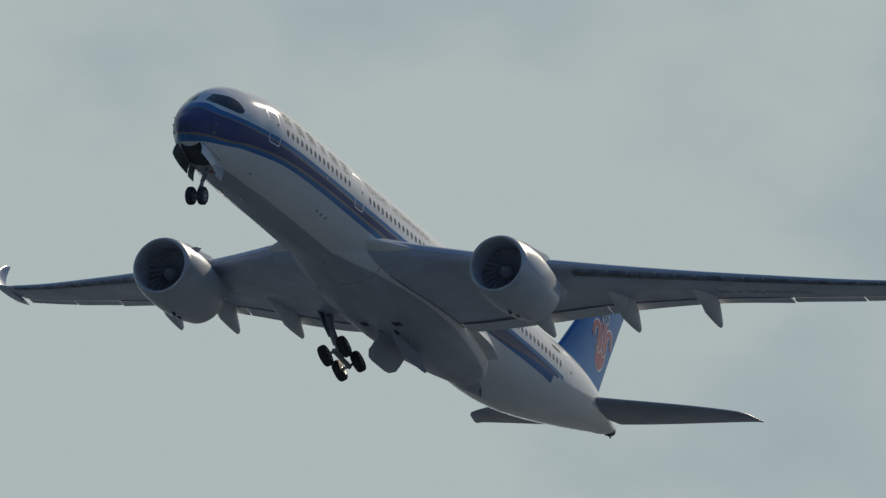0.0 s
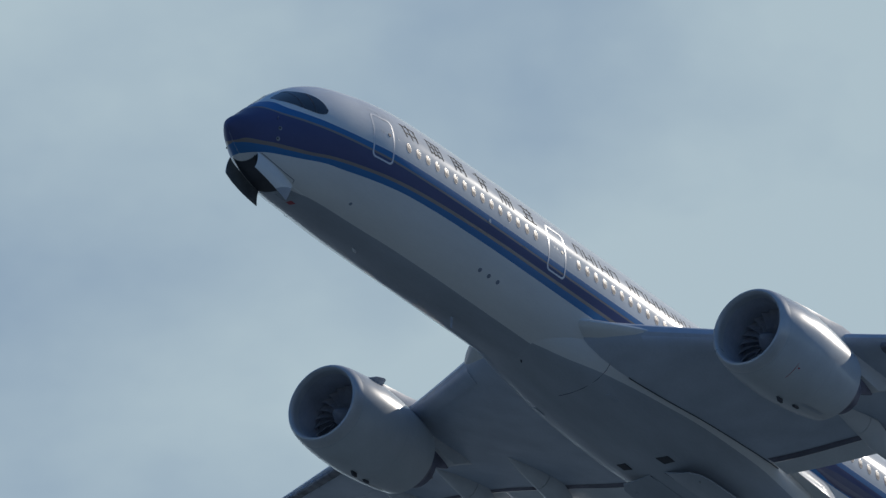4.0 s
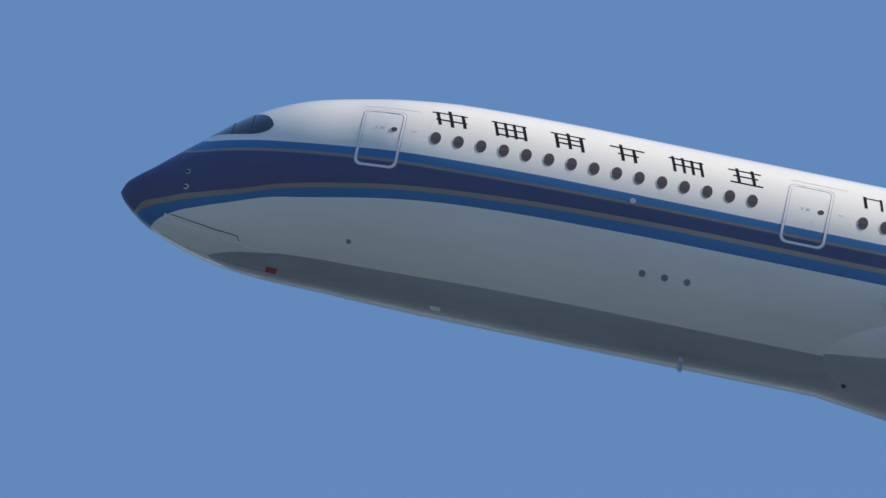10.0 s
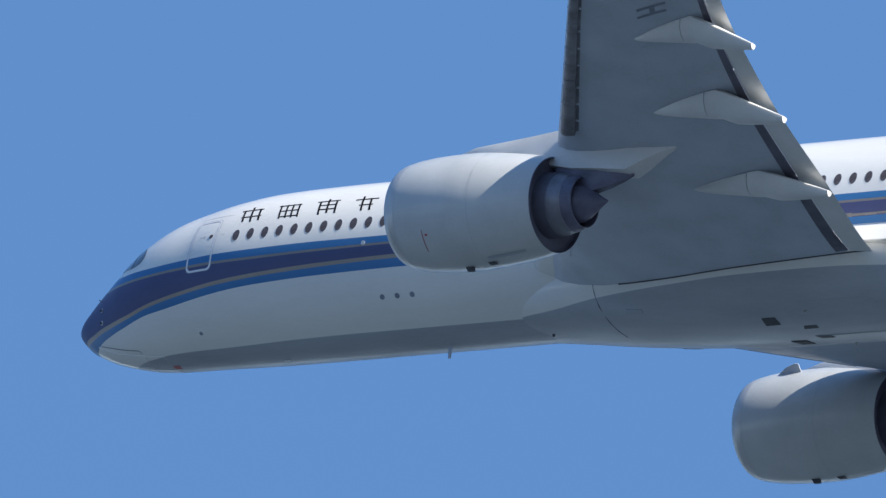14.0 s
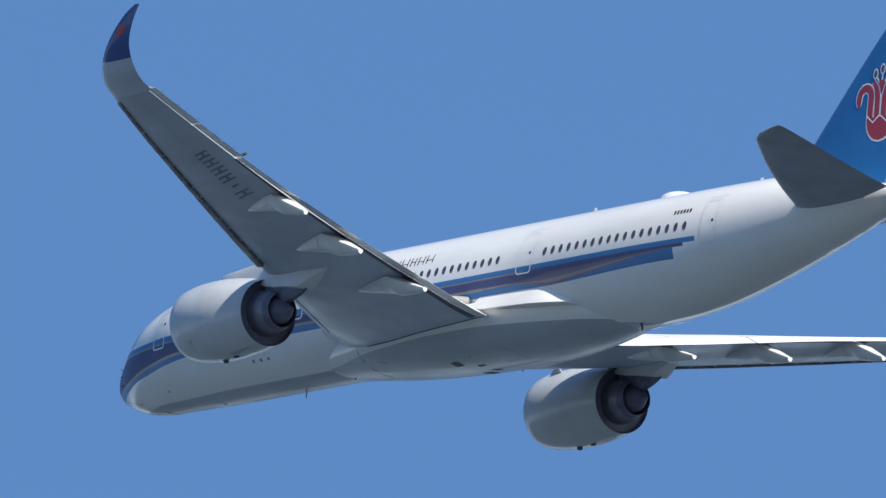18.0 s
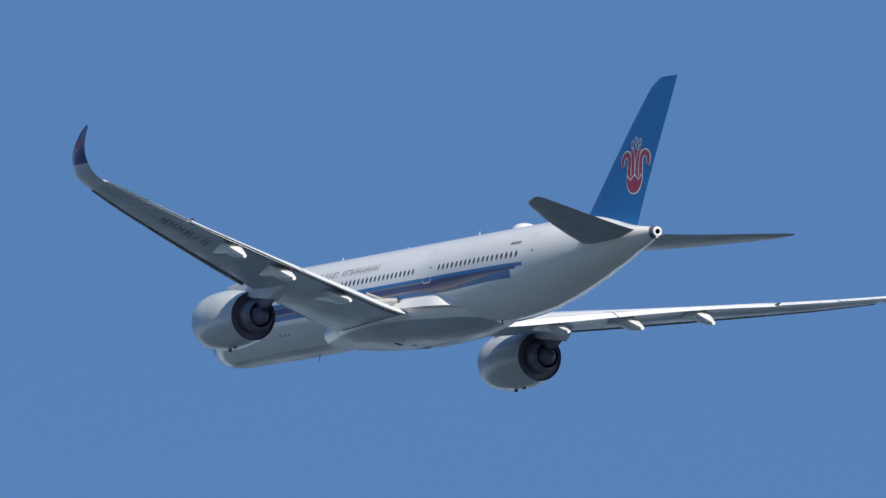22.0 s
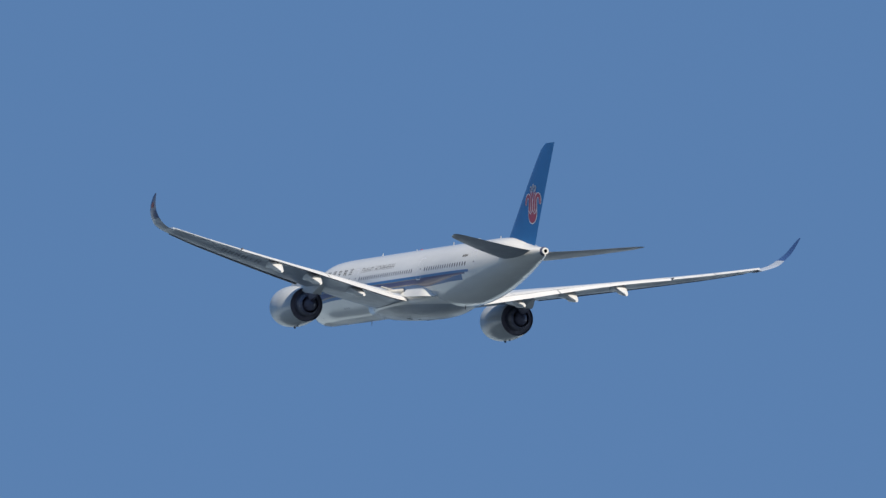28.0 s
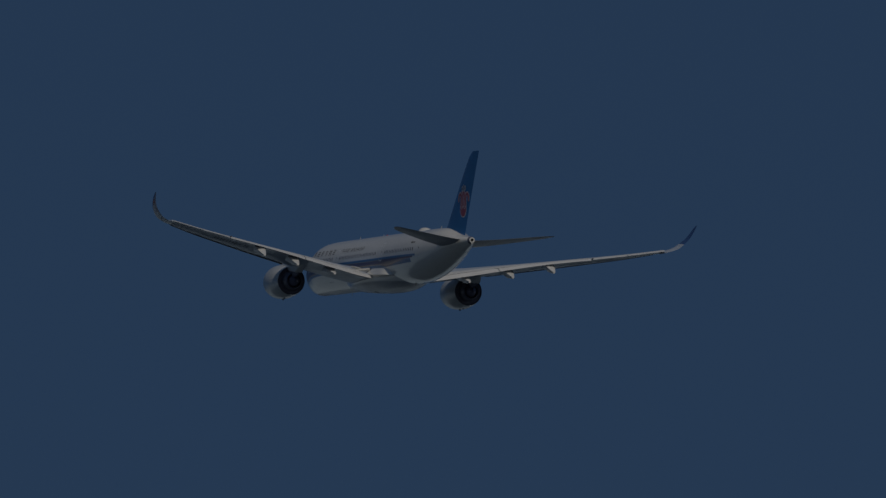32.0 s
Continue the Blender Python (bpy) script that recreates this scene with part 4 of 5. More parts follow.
def build_engine(side):
    cy, cz = side * ENGINE_Y, ENGINE_Z
    bm = bmesh.new()
    spin(bm, [(22.62, 1.835), (22.9, 1.885), (23.4, 1.94), (24.1, 1.975), (24.5, 1.984), (24.895, 1.985)], (cy, cz), 56)
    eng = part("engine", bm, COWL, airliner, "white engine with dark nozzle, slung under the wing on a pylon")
    bm = bmesh.new()
    spin(bm, [(24.896, 1.9845), (25.15, 1.981), (25.4, 1.97), (26.2, 1.90), (27.1, 1.79), (27.75, 1.68), (28.06, 1.62)], (cy, cz), 56)
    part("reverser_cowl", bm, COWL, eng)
    bm = bmesh.new()
    spin(bm, [(22.62, 1.835), (22.4, 1.79), (22.25, 1.735), (22.16, 1.67), (22.14, 1.61), (22.19, 1.55), (22.35, 1.50), (22.6, 1.475)], (cy, cz), 56)
    part("inlet_lip", bm, LIP, eng, "bare metal inlet lip")
    bm = bmesh.new()
    spin(bm, [(22.6, 1.475), (22.9, 1.46), (23.5, 1.49), (24.1, 1.50), (24.12, 0.3)], (cy, cz), 48)
    part("inlet_duct", bm, INLET, eng, "inlet duct with haze put into its grey")
    for k in range(22):
        blade_ob = new("fan_blade", fan_blade_mesh())
        blade_ob.parent = eng
        blade_ob.matrix_local = Matrix.Translation(at(23.8, cy, cz)) @ Matrix.Rotation(2 * math.pi * k / 22, 4, "X")
    bm = bmesh.new()
    spin(bm, [(23.05, 0.01), (23.1, 0.08), (23.3, 0.22), (23.65, 0.40), (23.9, 0.44)], (cy, cz), 24)
    part("spinner", bm, FAN, eng)
    bm = bmesh.new()
    spin(bm, [(28.06, 1.62), (28.08, 1.60), (28.0, 1.56), (27.92, 1.56), (27.86, 1.50), (27.84, 0.9)], (cy, cz), 48)
    part("fan_nozzle", bm, DARK, eng, "dark fan nozzle")
    bm = bmesh.new()
    spin(bm, [(26.6, 1.24), (27.4, 1.19), (28.1, 1.105), (28.34, 1.075), (28.36, 1.05)], (cy, cz), 48)
    core = part("core_cowl", bm, CORE, eng, "dark titanium core cowl")
    bm = bmesh.new()
    spin(bm, [(28.35, 1.06), (28.4, 1.062), (28.84, 0.965), (28.86, 0.94)], (cy, cz), 48)
    part("core_band", bm, BAND, core, "metal band round the core cowl, lightened as if sunlit")
    bm = bmesh.new()
    spin(bm, [(28.85, 0.95), (29.05, 0.91), (29.24, 0.855), (29.25, 0.83), (28.9, 0.79)], (cy, cz), 48)
    part("core_nozzle", bm, TITAN, core, "dark core nozzle, blued as if through haze")
    bm = bmesh.new()
    spin(bm, [(28.7, 0.70), (29.1, 0.66), (29.35, 0.55), (29.7, 0.33), (30.0, 0.14), (30.18, 0.035), (30.2, 0.005)], (cy, cz - 0.02), 32)
    part("exhaust_plug", bm, PLUG, eng, "dark exhaust plug")
    # pylon
    bm = bmesh.new()
    prof = [(23.4, -0.95, -0.74), (24.0, -0.95, -0.60), (24.7, -0.95, -0.50), (25.8, -1.05, -0.40), (27.0, -1.2, -0.28), (28.0, -1.5, -0.16), (28.8, -1.66, -0.2), (29.6, -1.72, -0.5), (30.5, -1.82, -0.7), (31.0, -1.88, -0.75), (31.5, -1.62, -0.8), (32.2, -1.25, -0.85), (32.7, -1.05, -0.9)]
    rings = []
    for i, (s, lo, hi) in enumerate(prof):
        w = 0.50 * min(1, (i + 0.15) / 2.2) * min(1.0, (len(prof) - 1 - i + 0.25) / 2.6)
        zs = [lo, lo + 0.04, lo + (hi - lo) * 0.5, hi - 0.05, hi]
        ws = [w * 0.5, w * 0.9, w, w * 0.85, w * 0.35]
        rings.append([at(s, cy + x, z) for x, z in zip(ws, zs)] + [at(s, cy - x, z) for x, z in zip(ws[::-1], zs[::-1])])
    loft(bm, rings)
    part("pylon", bm, PALE, eng, "white engine pylon")
    bm = bmesh.new()
    rings = []
    for s, lo, hi, w in ((28.1, -2.05, -1.52, 0.38), (28.8, -2.30, -1.60, 0.38), (29.5, -2.40, -1.68, 0.34), (30.2, -2.24, -1.76, 0.26), (30.8, -2.04, -1.82, 0.16), (31.1, -1.92, -1.86, 0.05)):
        rings.append([at(s, cy + x, z) for x, z in ((w, hi), (w * 0.9, (lo + hi) / 2), (w * 0.5, lo), (-w * 0.5, lo), (-w * 0.9, (lo + hi) / 2), (-w, hi))])
    loft(bm, rings)
    part("heat_shield", bm, TITAN, eng, "dark heat shield under the pylon")
    # strakes on the shoulders
    for a in ((128,) if side == 1 else (52,)):
        q = radians(a)
        d = Vector((0, math.cos(q), math.sin(q)))
        base = Vector((0, cy, cz))
        bm = bmesh.new()
        slab(bm, [base + d * r + Vector((-s, 0, 0)) for s, r in ((23.5, 1.92), (23.9, 2.18), (24.3, 2.30), (24.45, 2.28), (24.5, 1.94))], 0.035, d.cross(Vector((1, 0, 0))))
        part("strake", bm, WING_GREY, eng, "small grey strake on the cowl")
    # small fittings
    bm = bmesh.new()
    slab(bm, [at(24.7, cy, cz - 1.95), at(24.85, cy, cz - 2.14), at(25.1, cy, cz - 2.14), at(25.05, cy, cz - 1.94)], 0.10, (0, 1, 0))
    part("drain_mast", bm, SEAM, eng)
    bm = bmesh.new()
    slab(bm, [at(25.7, cy + side * 0.1, cz - 1.92), at(25.8, cy + side * 0.1, cz - 2.0), at(26.1, cy + side * 0.1, cz - 1.98), at(26.0, cy + side * 0.1, cz - 1.90)], 0.12, (0, 1, 0))
    part("drain_mast", bm, SEAM, eng)
    def cowl_patch(nm, s0, s1, a0, a1, mat, lab, lift=0.008):
        n = max(6, round((a1 - a0) / 7)) if a1 > a0 else max(6, round((a0 - a1) / 7))
        prf = ((22.62, 22.9, 23.4, 24.1, 24.9, 25.4, 26.2, 27.1, 27.85, 28.18), (1.835, 1.885, 1.94, 1.975, 1.985, 1.97, 1.90, 1.79, 1.66, 1.60))
        bm = bmesh.new()
        rr = []
        for i in range(9):
            s = s0 + (s1 - s0) * i / 8
            r = curve_at(*prf, s) + lift
            rr.append([at(s, cy + r * math.cos(radians(a0 + (a1 - a0) * j / n)), cz + r * math.sin(radians(a0 + (a1 - a0) * j / n))) for j in range(n + 1)])
        loft(bm, rr, False)
        part(nm, bm, mat, eng, lab)
    outer = 0 if side == 1 else 180
    sg = 1 if side == 1 else -1
    cowl_patch("cowl_grille", 25.9, 27.4, outer - sg * 80, outer - sg * 75, BELLY, "grey grille low on the cowl")
    for s in (22.66, 25.72):
        cowl_patch("cowl_seam", s, s + 0.012, 0, 360, BELLY, "thin grey seam round the cowl", 0.003)
    cowl_patch("cowl_mark", 23.80, 23.825, outer - sg * 60, outer - sg * 36, RED_SIGN, "thin red line on the cowl", 0.006)
    cowl_patch("cowl_mark", 23.92, 24.02, outer - sg * 42, outer - sg * 40, RED_SIGN, "small red mark on the cowl", 0.006)
    return eng


engines = [build_engine(1), build_engine(-1)]


# ---- tail ----
def fin_point(z, u, side):
    le = curve_at((1.6, 2.9, 10.6, 11.1, 11.36), (53.9, 55.15, 62.55, 63.15, 63.95), z)
    te = curve_at((1.6, 2.0, 11.36), (62.2, 62.33, 66.35), z)
    c = te - le
    t = 5 * 0.105 * (0.2969 * math.sqrt(max(0, u)) - 0.126 * u - 0.3516 * u * u + 0.2843 * u ** 3 - 0.1036 * u ** 4)
    return at(le + c * u, side * t * c, z)


def build_fin():
    def strip(u0, u1, z0, z1, n=18, nu=10):
        bm = bmesh.new()
        rings = []
        for i in range(n + 1):
            z = z0 + (z1 - z0) * i / n
            us = [u0 + (u1 - u0) * (1 - math.cos(math.pi * k / nu)) / 2 for k in range(nu + 1)]
            rings.append([fin_point(z, u, 1) for u in us] + [fin_point(z, u, -1) for u in us[::-1]])
        loft(bm, rings)
        return bm
    bm = strip(0.0, 0.70, 1.75, 11.36)
    fin = part("tail_fin", bm, TAIL_BLUE, airliner, "blue tail fin with a red flower emblem")
    part("rudder", strip(0.7005, 1.0, 1.80, 10.779), TAIL_BLUE, fin, "blue rudder")
    part("fin_tip", strip(0.70, 1.0, 10.78, 11.36, 4), TAIL_BLUE, fin)
    # emblem: plain petals with white rims on both sides
    def on_fin(s, z, side, lift):
        le = curve_at((1.6, 2.9, 10.6, 11.1, 11.36), (53.9, 55.15, 62.55, 63.15, 63.95), z)
        te = curve_at((1.6, 2.0, 11.36), (62.2, 62.33, 66.35), z)
        u = min(0.995, max(0.005, (s - le) / (te - le)))
        p = fin_point(z, u, side)
        p.y += side * lift
        return p
    def ribbon(name, pts, half, side, lift, mat):
        bm = bmesh.new()
        rows = []
        m = len(pts)
        for i, (s, z) in enumerate(pts):
            a, b = pts[max(0, i - 1)], pts[min(m - 1, i + 1)]
            dx, dz = b[0] - a[0], b[1] - a[1]
            l = math.hypot(dx, dz) or 1
            nx, nz = -dz / l, dx / l
            hw = half[i] if isinstance(half, (list, tuple)) else half
            rows.append([bm.verts.new(on_fin(s + nx * k * hw, z + nz * k * hw, side, lift)) for k in (-1, 0, 1)])
        for a, b in zip(rows, rows[1:]):
            for k in (0, 1):
                bm.faces.new((a[k], a[k + 1], b[k + 1], b[k]))
        part(name, bm, mat, fin)
    mid = 61.72
    for side in (1, -1):
        n = 16
        # cup at the foot
        for grow, mat, lift in ((0.08, LOGO_WHITE, 0.010), (0.0, LOGO_RED, 0.018)):
            zs = [3.98 - grow + (1.12 + grow) * i / n for i in range(n + 1)]
            half = [0.90 * math.sqrt(max(0.0, 1 - (max(0.0, 4.98 - z) / (1.0 + grow)) ** 2)) + grow * 0.9 for z in zs]
            ribbon("emblem_cup", [(mid, z) for z in zs], half, side, lift, mat)
        # curled outer petals and upright inner ones, white-rimmed
        for sd in (-1, 1):
            outer = [(mid + sd * a, z) for a, z in [(0.70, 4.95), (0.70, 5.5), (0.69, 6.0)]] + [(mid + sd * (1.14 - 0.45 * math.cos(radians(a))), 6.1 + 0.47 * math.sin(radians(a))) for a in range(15, 181, 15)] + [(mid + sd * 1.58, 5.88), (mid + sd * 1.54, 5.70)]
            inner = [(mid + sd * a, z) for a, z in ((0.235, 5.0), (0.235, 5.6), (0.25, 6.1), (0.36, 6.5), (0.62, 6.86))]
            for pts, rim, fill in ((outer, 0.265, 0.185), (inner, 0.25, 0.175)):
                m = len(pts)
                end = [min(1.0, 0.55 + 0.3 * (m - 1 - i)) for i in range(m)]
                ribbon("emblem_petal", pts, [rim * e for e in end], side, 0.012, LOGO_WHITE)
                ribbon("emblem_petal", pts, [fill * e for e in end], side, 0.020, LOGO_RED)
        ribbon("emblem_line", [(mid - 0.92, 5.22), (mid - 0.47, 4.86), (mid, 5.20), (mid + 0.47, 4.86), (mid + 0.92, 5.22)], 0.045, side, 0.024, LOGO_WHITE)
        ribbon("emblem_heart", [(mid, 6.28), (mid, 6.62), (mid, 6.88)], [0.02, 0.16, 0.22], side, 0.026, LOGO_RED)
        for a, z in ((-0.50, 7.20), (0.0, 7.40), (0.50, 7.26)):
            ribbon("emblem_stamen", [(mid + a * 0.35, 6.75), (mid + a * 0.8, z - 0.16)], 0.05, side, 0.022, LOGO_WHITE)
            for grow, mat, lift in ((0.07, LOGO_WHITE, 0.028), (0.0, NAVY, 0.034)):
                zs = [z + (0.20 + grow) * (2 * k / 8 - 1) for k in range(9)]
                ribbon("emblem_stamen", [(mid + a, q) for q in zs], [(0.12 + grow) * math.sqrt(max(0.02, 1 - (2 * k / 8 - 1) ** 2)) for k in range(9)], side, lift, mat)
    return fin


fin = build_fin()


def htp_point(y, u, upper, side):
    le = curve_at((0.0, 1.0, 8.45, 8.9, 9.25, 9.42), (56.75, 57.4, 63.5, 64.05, 65.0, 65.9), y)
    te = curve_at((0.0, 1.0, 5.0, 9.42), (63.8, 64.05, 65.15, 66.40), y)
    zl = curve_at((0.0, 1.0, 9.35), (0.95, 1.02, 2.12), y)
    c = te - le
    t = 5 * 0.10 * (0.2969 * math.sqrt(max(0, u)) - 0.126 * u - 0.3516 * u * u + 0.2843 * u ** 3 - 0.1036 * u ** 4)
    # trimmed with its leading edge down
    return at(le + c * u, side * y, zl + 0.065 * c * (u - 0.45) + (1 if upper else -1) * t * c)


def build_stabilizer(side):
    def strip(u0, u1, y0, y1, n=16, nu=10):
        bm = bmesh.new()
        rings = []
        for i in range(n + 1):
            y = y0 + (y1 - y0) * i / n
            us = [u0 + (u1 - u0) * (1 - math.cos(math.pi * k / nu)) / 2 for k in range(nu + 1)]
            rings.append([htp_point(y, u, True, side) for u in us] + [htp_point(y, u, False, side) for u in us[::-1]])
        loft(bm, rings)
        return bm
    stab = part("horizontal_stabilizer", strip(0.0, 0.72, 0.6, 9.42, 26), TAIL_GREY, airliner, "grey horizontal stabilizer")
    part("elevator", strip(0.7205, 1.0, 1.1, 9.41, 26), TAIL_GREY, stab, "grey elevator")
    return stab


stabs = [build_stabilizer(1), build_stabilizer(-1)]


def build_tail_cone():
    axis = (0.0, 1.20)
    bm = bmesh.new()
    spin(bm, [(64.70, 0.40), (64.74, 0.43), (64.95, 0.385), (65.14, 0.335), (65.18, 0.31), (65.14, 0.27)], axis, 32)
    cone = part("tail_cone", bm, TITAN, airliner, "bare metal tail cone round the auxiliary exhaust")
    bm = bmesh.new()
    spin(bm, [(65.15, 0.33), (65.24, 0.315), (65.26, 0.30), (65.26, 0.175), (65.20, 0.16)], axis, 32)
    part("exhaust_ring", bm, PALE, cone, "bright metal ring round the exhaust")
    bm = bmesh.new()
    spin(bm, [(65.21, 0.165), (64.95, 0.16), (64.92, 0.01)], axis, 24)
    part("exhaust_pipe", bm, SOOT, cone, "black exhaust pipe")
    bm = bmesh.new()
    rod(bm, at(65.05, 0.0, 0.84), at(65.24, 0.0, 0.82), 0.06, 10)
    part("tail_light", bm, LOGO_WHITE, cone, "clear tail light below the exhaust")


build_tail_cone()


# ---- landing gear ----
def wheel_mesh(bm, centre, r, w, n=28):
    cx, cy, cz = centre
    prof = [(-w / 2, r * 0.55), (-w / 2, r * 0.86), (-w * 0.36, r * 0.97), (-w * 0.12, r), (w * 0.12, r), (w * 0.36, r * 0.97), (w / 2, r * 0.86), (w / 2, r * 0.55)]
    rings = [[Vector((cx + q * math.cos(2 * math.pi * i / n), cy + d, cz + q * math.sin(2 * math.pi * i / n))) for i in range(n)] for d, q in prof]
    loft(bm, rings, True, True, True)


def rim_mesh(bm, centre, r, w, n=20):
    cx, cy, cz = centre
    for sg in (1, -1):
        prof = [(sg * w * 0.40, r * 0.58), (sg * w * 0.53, r * 0.52), (sg * w * 0.46, r * 0.3), (sg * w * 0.55, r * 0.14)]
        rings = [[Vector((cx + q * math.cos(2 * math.pi * i / n), cy + d, cz + q * math.sin(2 * math.pi * i / n))) for i in range(n)] for d, q in prof]
        loft(bm, rings, True, False, True)


NOSE_PIVOT = (4.75, 0.0, -2.45)


def build_nose_gear():
    bm = bmesh.new()
    rod(bm, (0, 0, 0), (0, 0, -1.55), 0.13, 14)
    rod(bm, (0, 0, -1.5), (0, 0, -2.68), 0.085, 12)
    rod(bm, (0, -0.42, -2.68), (0, 0.42, -2.68), 0.06, 10)
    rod(bm, (0, -0.35, -0.05), (0, 0.35, -0.05), 0.08, 10)
    rod(bm, (-0.12, 0, -1.45), (-0.38, 0, -2.1), 0.04, 8)
    rod(bm, (-0.38, 0, -2.1), (-0.1, 0, -2.62), 0.04, 8)
    gear = part("nose_gear", bm, STEEL, airliner, "nose landing gear leg with two wheels, folding forward")
    for y in (-0.36, 0.36):
        bm = bmesh.new()
        wheel_mesh(bm, (0, y, -2.68), 0.53, 0.36)
        part("tyre", bm, RUBBER, gear)
        bm = bmesh.new()
        rim_mesh(bm, (0, y, -2.68), 0.53, 0.36)
        part("rim", bm, STEEL, gear)
    for y in (-0.19, 0.19):
        bm = bmesh.new()
        rod(bm, (0.16, y, -0.9), (0.26, y, -0.9), 0.10, 12)
        part("taxi_light", bm, LIP, gear)
    return gear


NOSE_HINGE = ((1.45, 0.64, -2.17), (3.92, 0.86, -2.72))
REAR_HINGE = ((3.96, 0.80, -2.76), (4.74, 0.84, -2.80))


def hinge_tilt(ends):
    a, b = ends
    return -math.degrees(math.atan2(b[2] - a[2], -(b[0] - a[0]))) + 180


def build_nose_doors(ends, v0, name):
    """A pair of doors on sloping hinge lines beside the bay."""
    doors = []
    for side in (1, -1):
        (s0, y0, z0), (s1, y1, z1) = ends
        turn = pose(0, 0, 0, 0, hinge_tilt(ends), 0).inverted()
        hinge = at((s0 + s1) / 2, side * (y0 + y1) / 2, (z0 + z1) / 2)
        bm = bmesh.new()
        rings = []
        nv, nd = 64, 30
        tint = []
        for i in range(nv + 1):
            v = v0 + (1 - v0) * i / nv
            s = s0 + (s1 - s0) * v
            w, zt, zb, zc = section(s)
            top = y0 + (y1 - y0) * v
            deep = top * 0.99
            row_o, row_i = [], []
            grey = curve_at(*BELLY_Y, s)
            tint.append([top - deep * (k + 0.5) / nd < grey for k in range(nd)])
            for k in range(nd + 1):
                y = top - deep * k / nd
                z = zc - (zc - zb) * math.sqrt(max(0.0, 1 - (y / w) ** 2))
                row_o.append(at(s, side * y, z - 0.014))
                row_i.append(at(s, side * y, z + 0.02))
            rings.append([turn @ (p - hinge) for p in row_o + row_i[::-1]])
        loft(bm, rings)
        for k, f in enumerate(bm.faces):
            i, j = divmod(k, 2 * nd + 2)
            if i < nv:
                f.material_index = 2 if j < nd and tint[i][j] else 1 if nd <= j <= 2 * nd else 0
        d = part(name, bm, [WHITE, BAY, BELLY], airliner, "white nose gear door with dark inner face")
        d.location = hinge
        doors.append((d, hinge, side))
    return doors


def build_nose_bay():
    """Dark plate over the uncut skin between the nose gear doors, for the bay's shade."""
    bm = bmesh.new()
    (s0, y0, _), (s1, y1, _) = NOSE_HINGE
    rows = []
    for i in range(25):
        v = 0.13 + 0.83 * i / 24
        s = s0 + (s1 - s0) * v
        w, zt, zb, zc = section(s)
        half = (y0 + (y1 - y0) * v) * 0.94
        ys = [half * k / 8 for k in range(-8, 9)]
        rows.append([at(s, y, zc - (zc - zb) * math.sqrt(1 - (y / w) ** 2) - 0.005) for y in ys])
    loft(bm, rows, False)
    part("nose_bay_shade", bm, SEAM, fuselage, "dark plate painted for the shaded nose gear bay")


build_nose_bay()
MAIN_PIVOT = (33.4, 5.2, -1.50)


def build_main_gear(side):
    bm = bmesh.new()
    rod(bm, (0, 0, 0), (0, 0, -2.6), 0.22, 14)
    rod(bm, (0, 0, -2.5), (0, 0, -3.65), 0.15, 12)
    rod(bm, (0, 0, -0.9), (0.9, -side * 0.3, -0.1), 0.10, 10)
    rod(bm, (0, -side * 0.15, -1.3), (0, -side * 0.55, -0.2), 0.10, 10)
    rod(bm, (-0.2, 0, -2.4), (-0.75, 0, -3.0), 0.06, 8)
    rod(bm, (-0.75, 0, -3.0), (-0.15, 0, -3.55), 0.06, 8)
    gear = part("main_gear", bm, STEEL, airliner, "four-wheel main landing gear leg, folding inward")
    bm = bmesh.new()
    rod(bm, (1.05, 0, -3.46), (-1.05, 0, -3.82), 0.15, 12)
    for x, z in ((0.95, -3.47), (-0.95, -3.80)):
        rod(bm, (x, -0.62, z), (x, 0.62, z), 0.09, 10)
    part("bogie_beam", bm, STEEL, gear, "tilted bogie beam")
    for x, z in ((0.95, -3.47), (-0.95, -3.80)):
        for y in (-0.62, 0.62):
            bm = bmesh.new()
            wheel_mesh(bm, (x, y, z), 0.66, 0.48)
            part("tyre", bm, RUBBER, gear)
            bm = bmesh.new()
            rim_mesh(bm, (x, y, z), 0.66, 0.48)
            part("rim", bm, STEEL, gear)
    bm = bmesh.new()
    slab(bm, [Vector(p) for p in ((0.6, side * 0.24, -0.15), (-0.6, side * 0.24, -0.15), (-0.5, side * 0.22, -1.9), (0.25, side * 0.22, -2.1), (0.55, side * 0.24, -1.3))], 0.05, (0, 1, 0))
    part("leg_door", bm, WING_GREY, gear, "grey door fixed to the gear leg")
    return gear


def build_main_door(side):
    """Large belly door hinged near the keel."""
    bm = bmesh.new()
    hinge = at(33.5, side * 0.35, belly_z(33.5, 0.35))
    rings = []
    for i in range(9):
        x = 2.05 - 4.1 * i / 8
        k = 1.0 - 0.22 * (abs(x) / 2.05) ** 6
        outer = [(q * k, belly_z(33.5 - x, 0.35 + q * k) - hinge.z - 0.012) for q in (0.0, 0.45, 0.9, 1.3, 1.68)]
        rings.append([Vector((x, side * y, z)) for y, z in outer + [(y, z + 0.05) for y, z in outer[::-1]]])
    loft(bm, rings)
    d = part("main_gear_door", bm, FAIRING, airliner, "grey main gear bay door")
    d.location = hinge
    bm = bmesh.new()
    rod(bm, (1.2, side * 1.3, 0.12), (1.0, side * 0.5, 0.7), 0.035, 8)
    part("door_strut", bm, STEEL, d)
    return d, hinge, side


nose_gear = build_nose_gear()
nose_doors = build_nose_doors(NOSE_HINGE, 0.10, "nose_gear_door")
rear_doors = build_nose_doors(REAR_HINGE, 0.0, "nose_gear_rear_door")
main_gears = [(build_main_gear(s), s) for s in (1, -1)]
main_doors = [build_main_door(s) for s in (1, -1)]


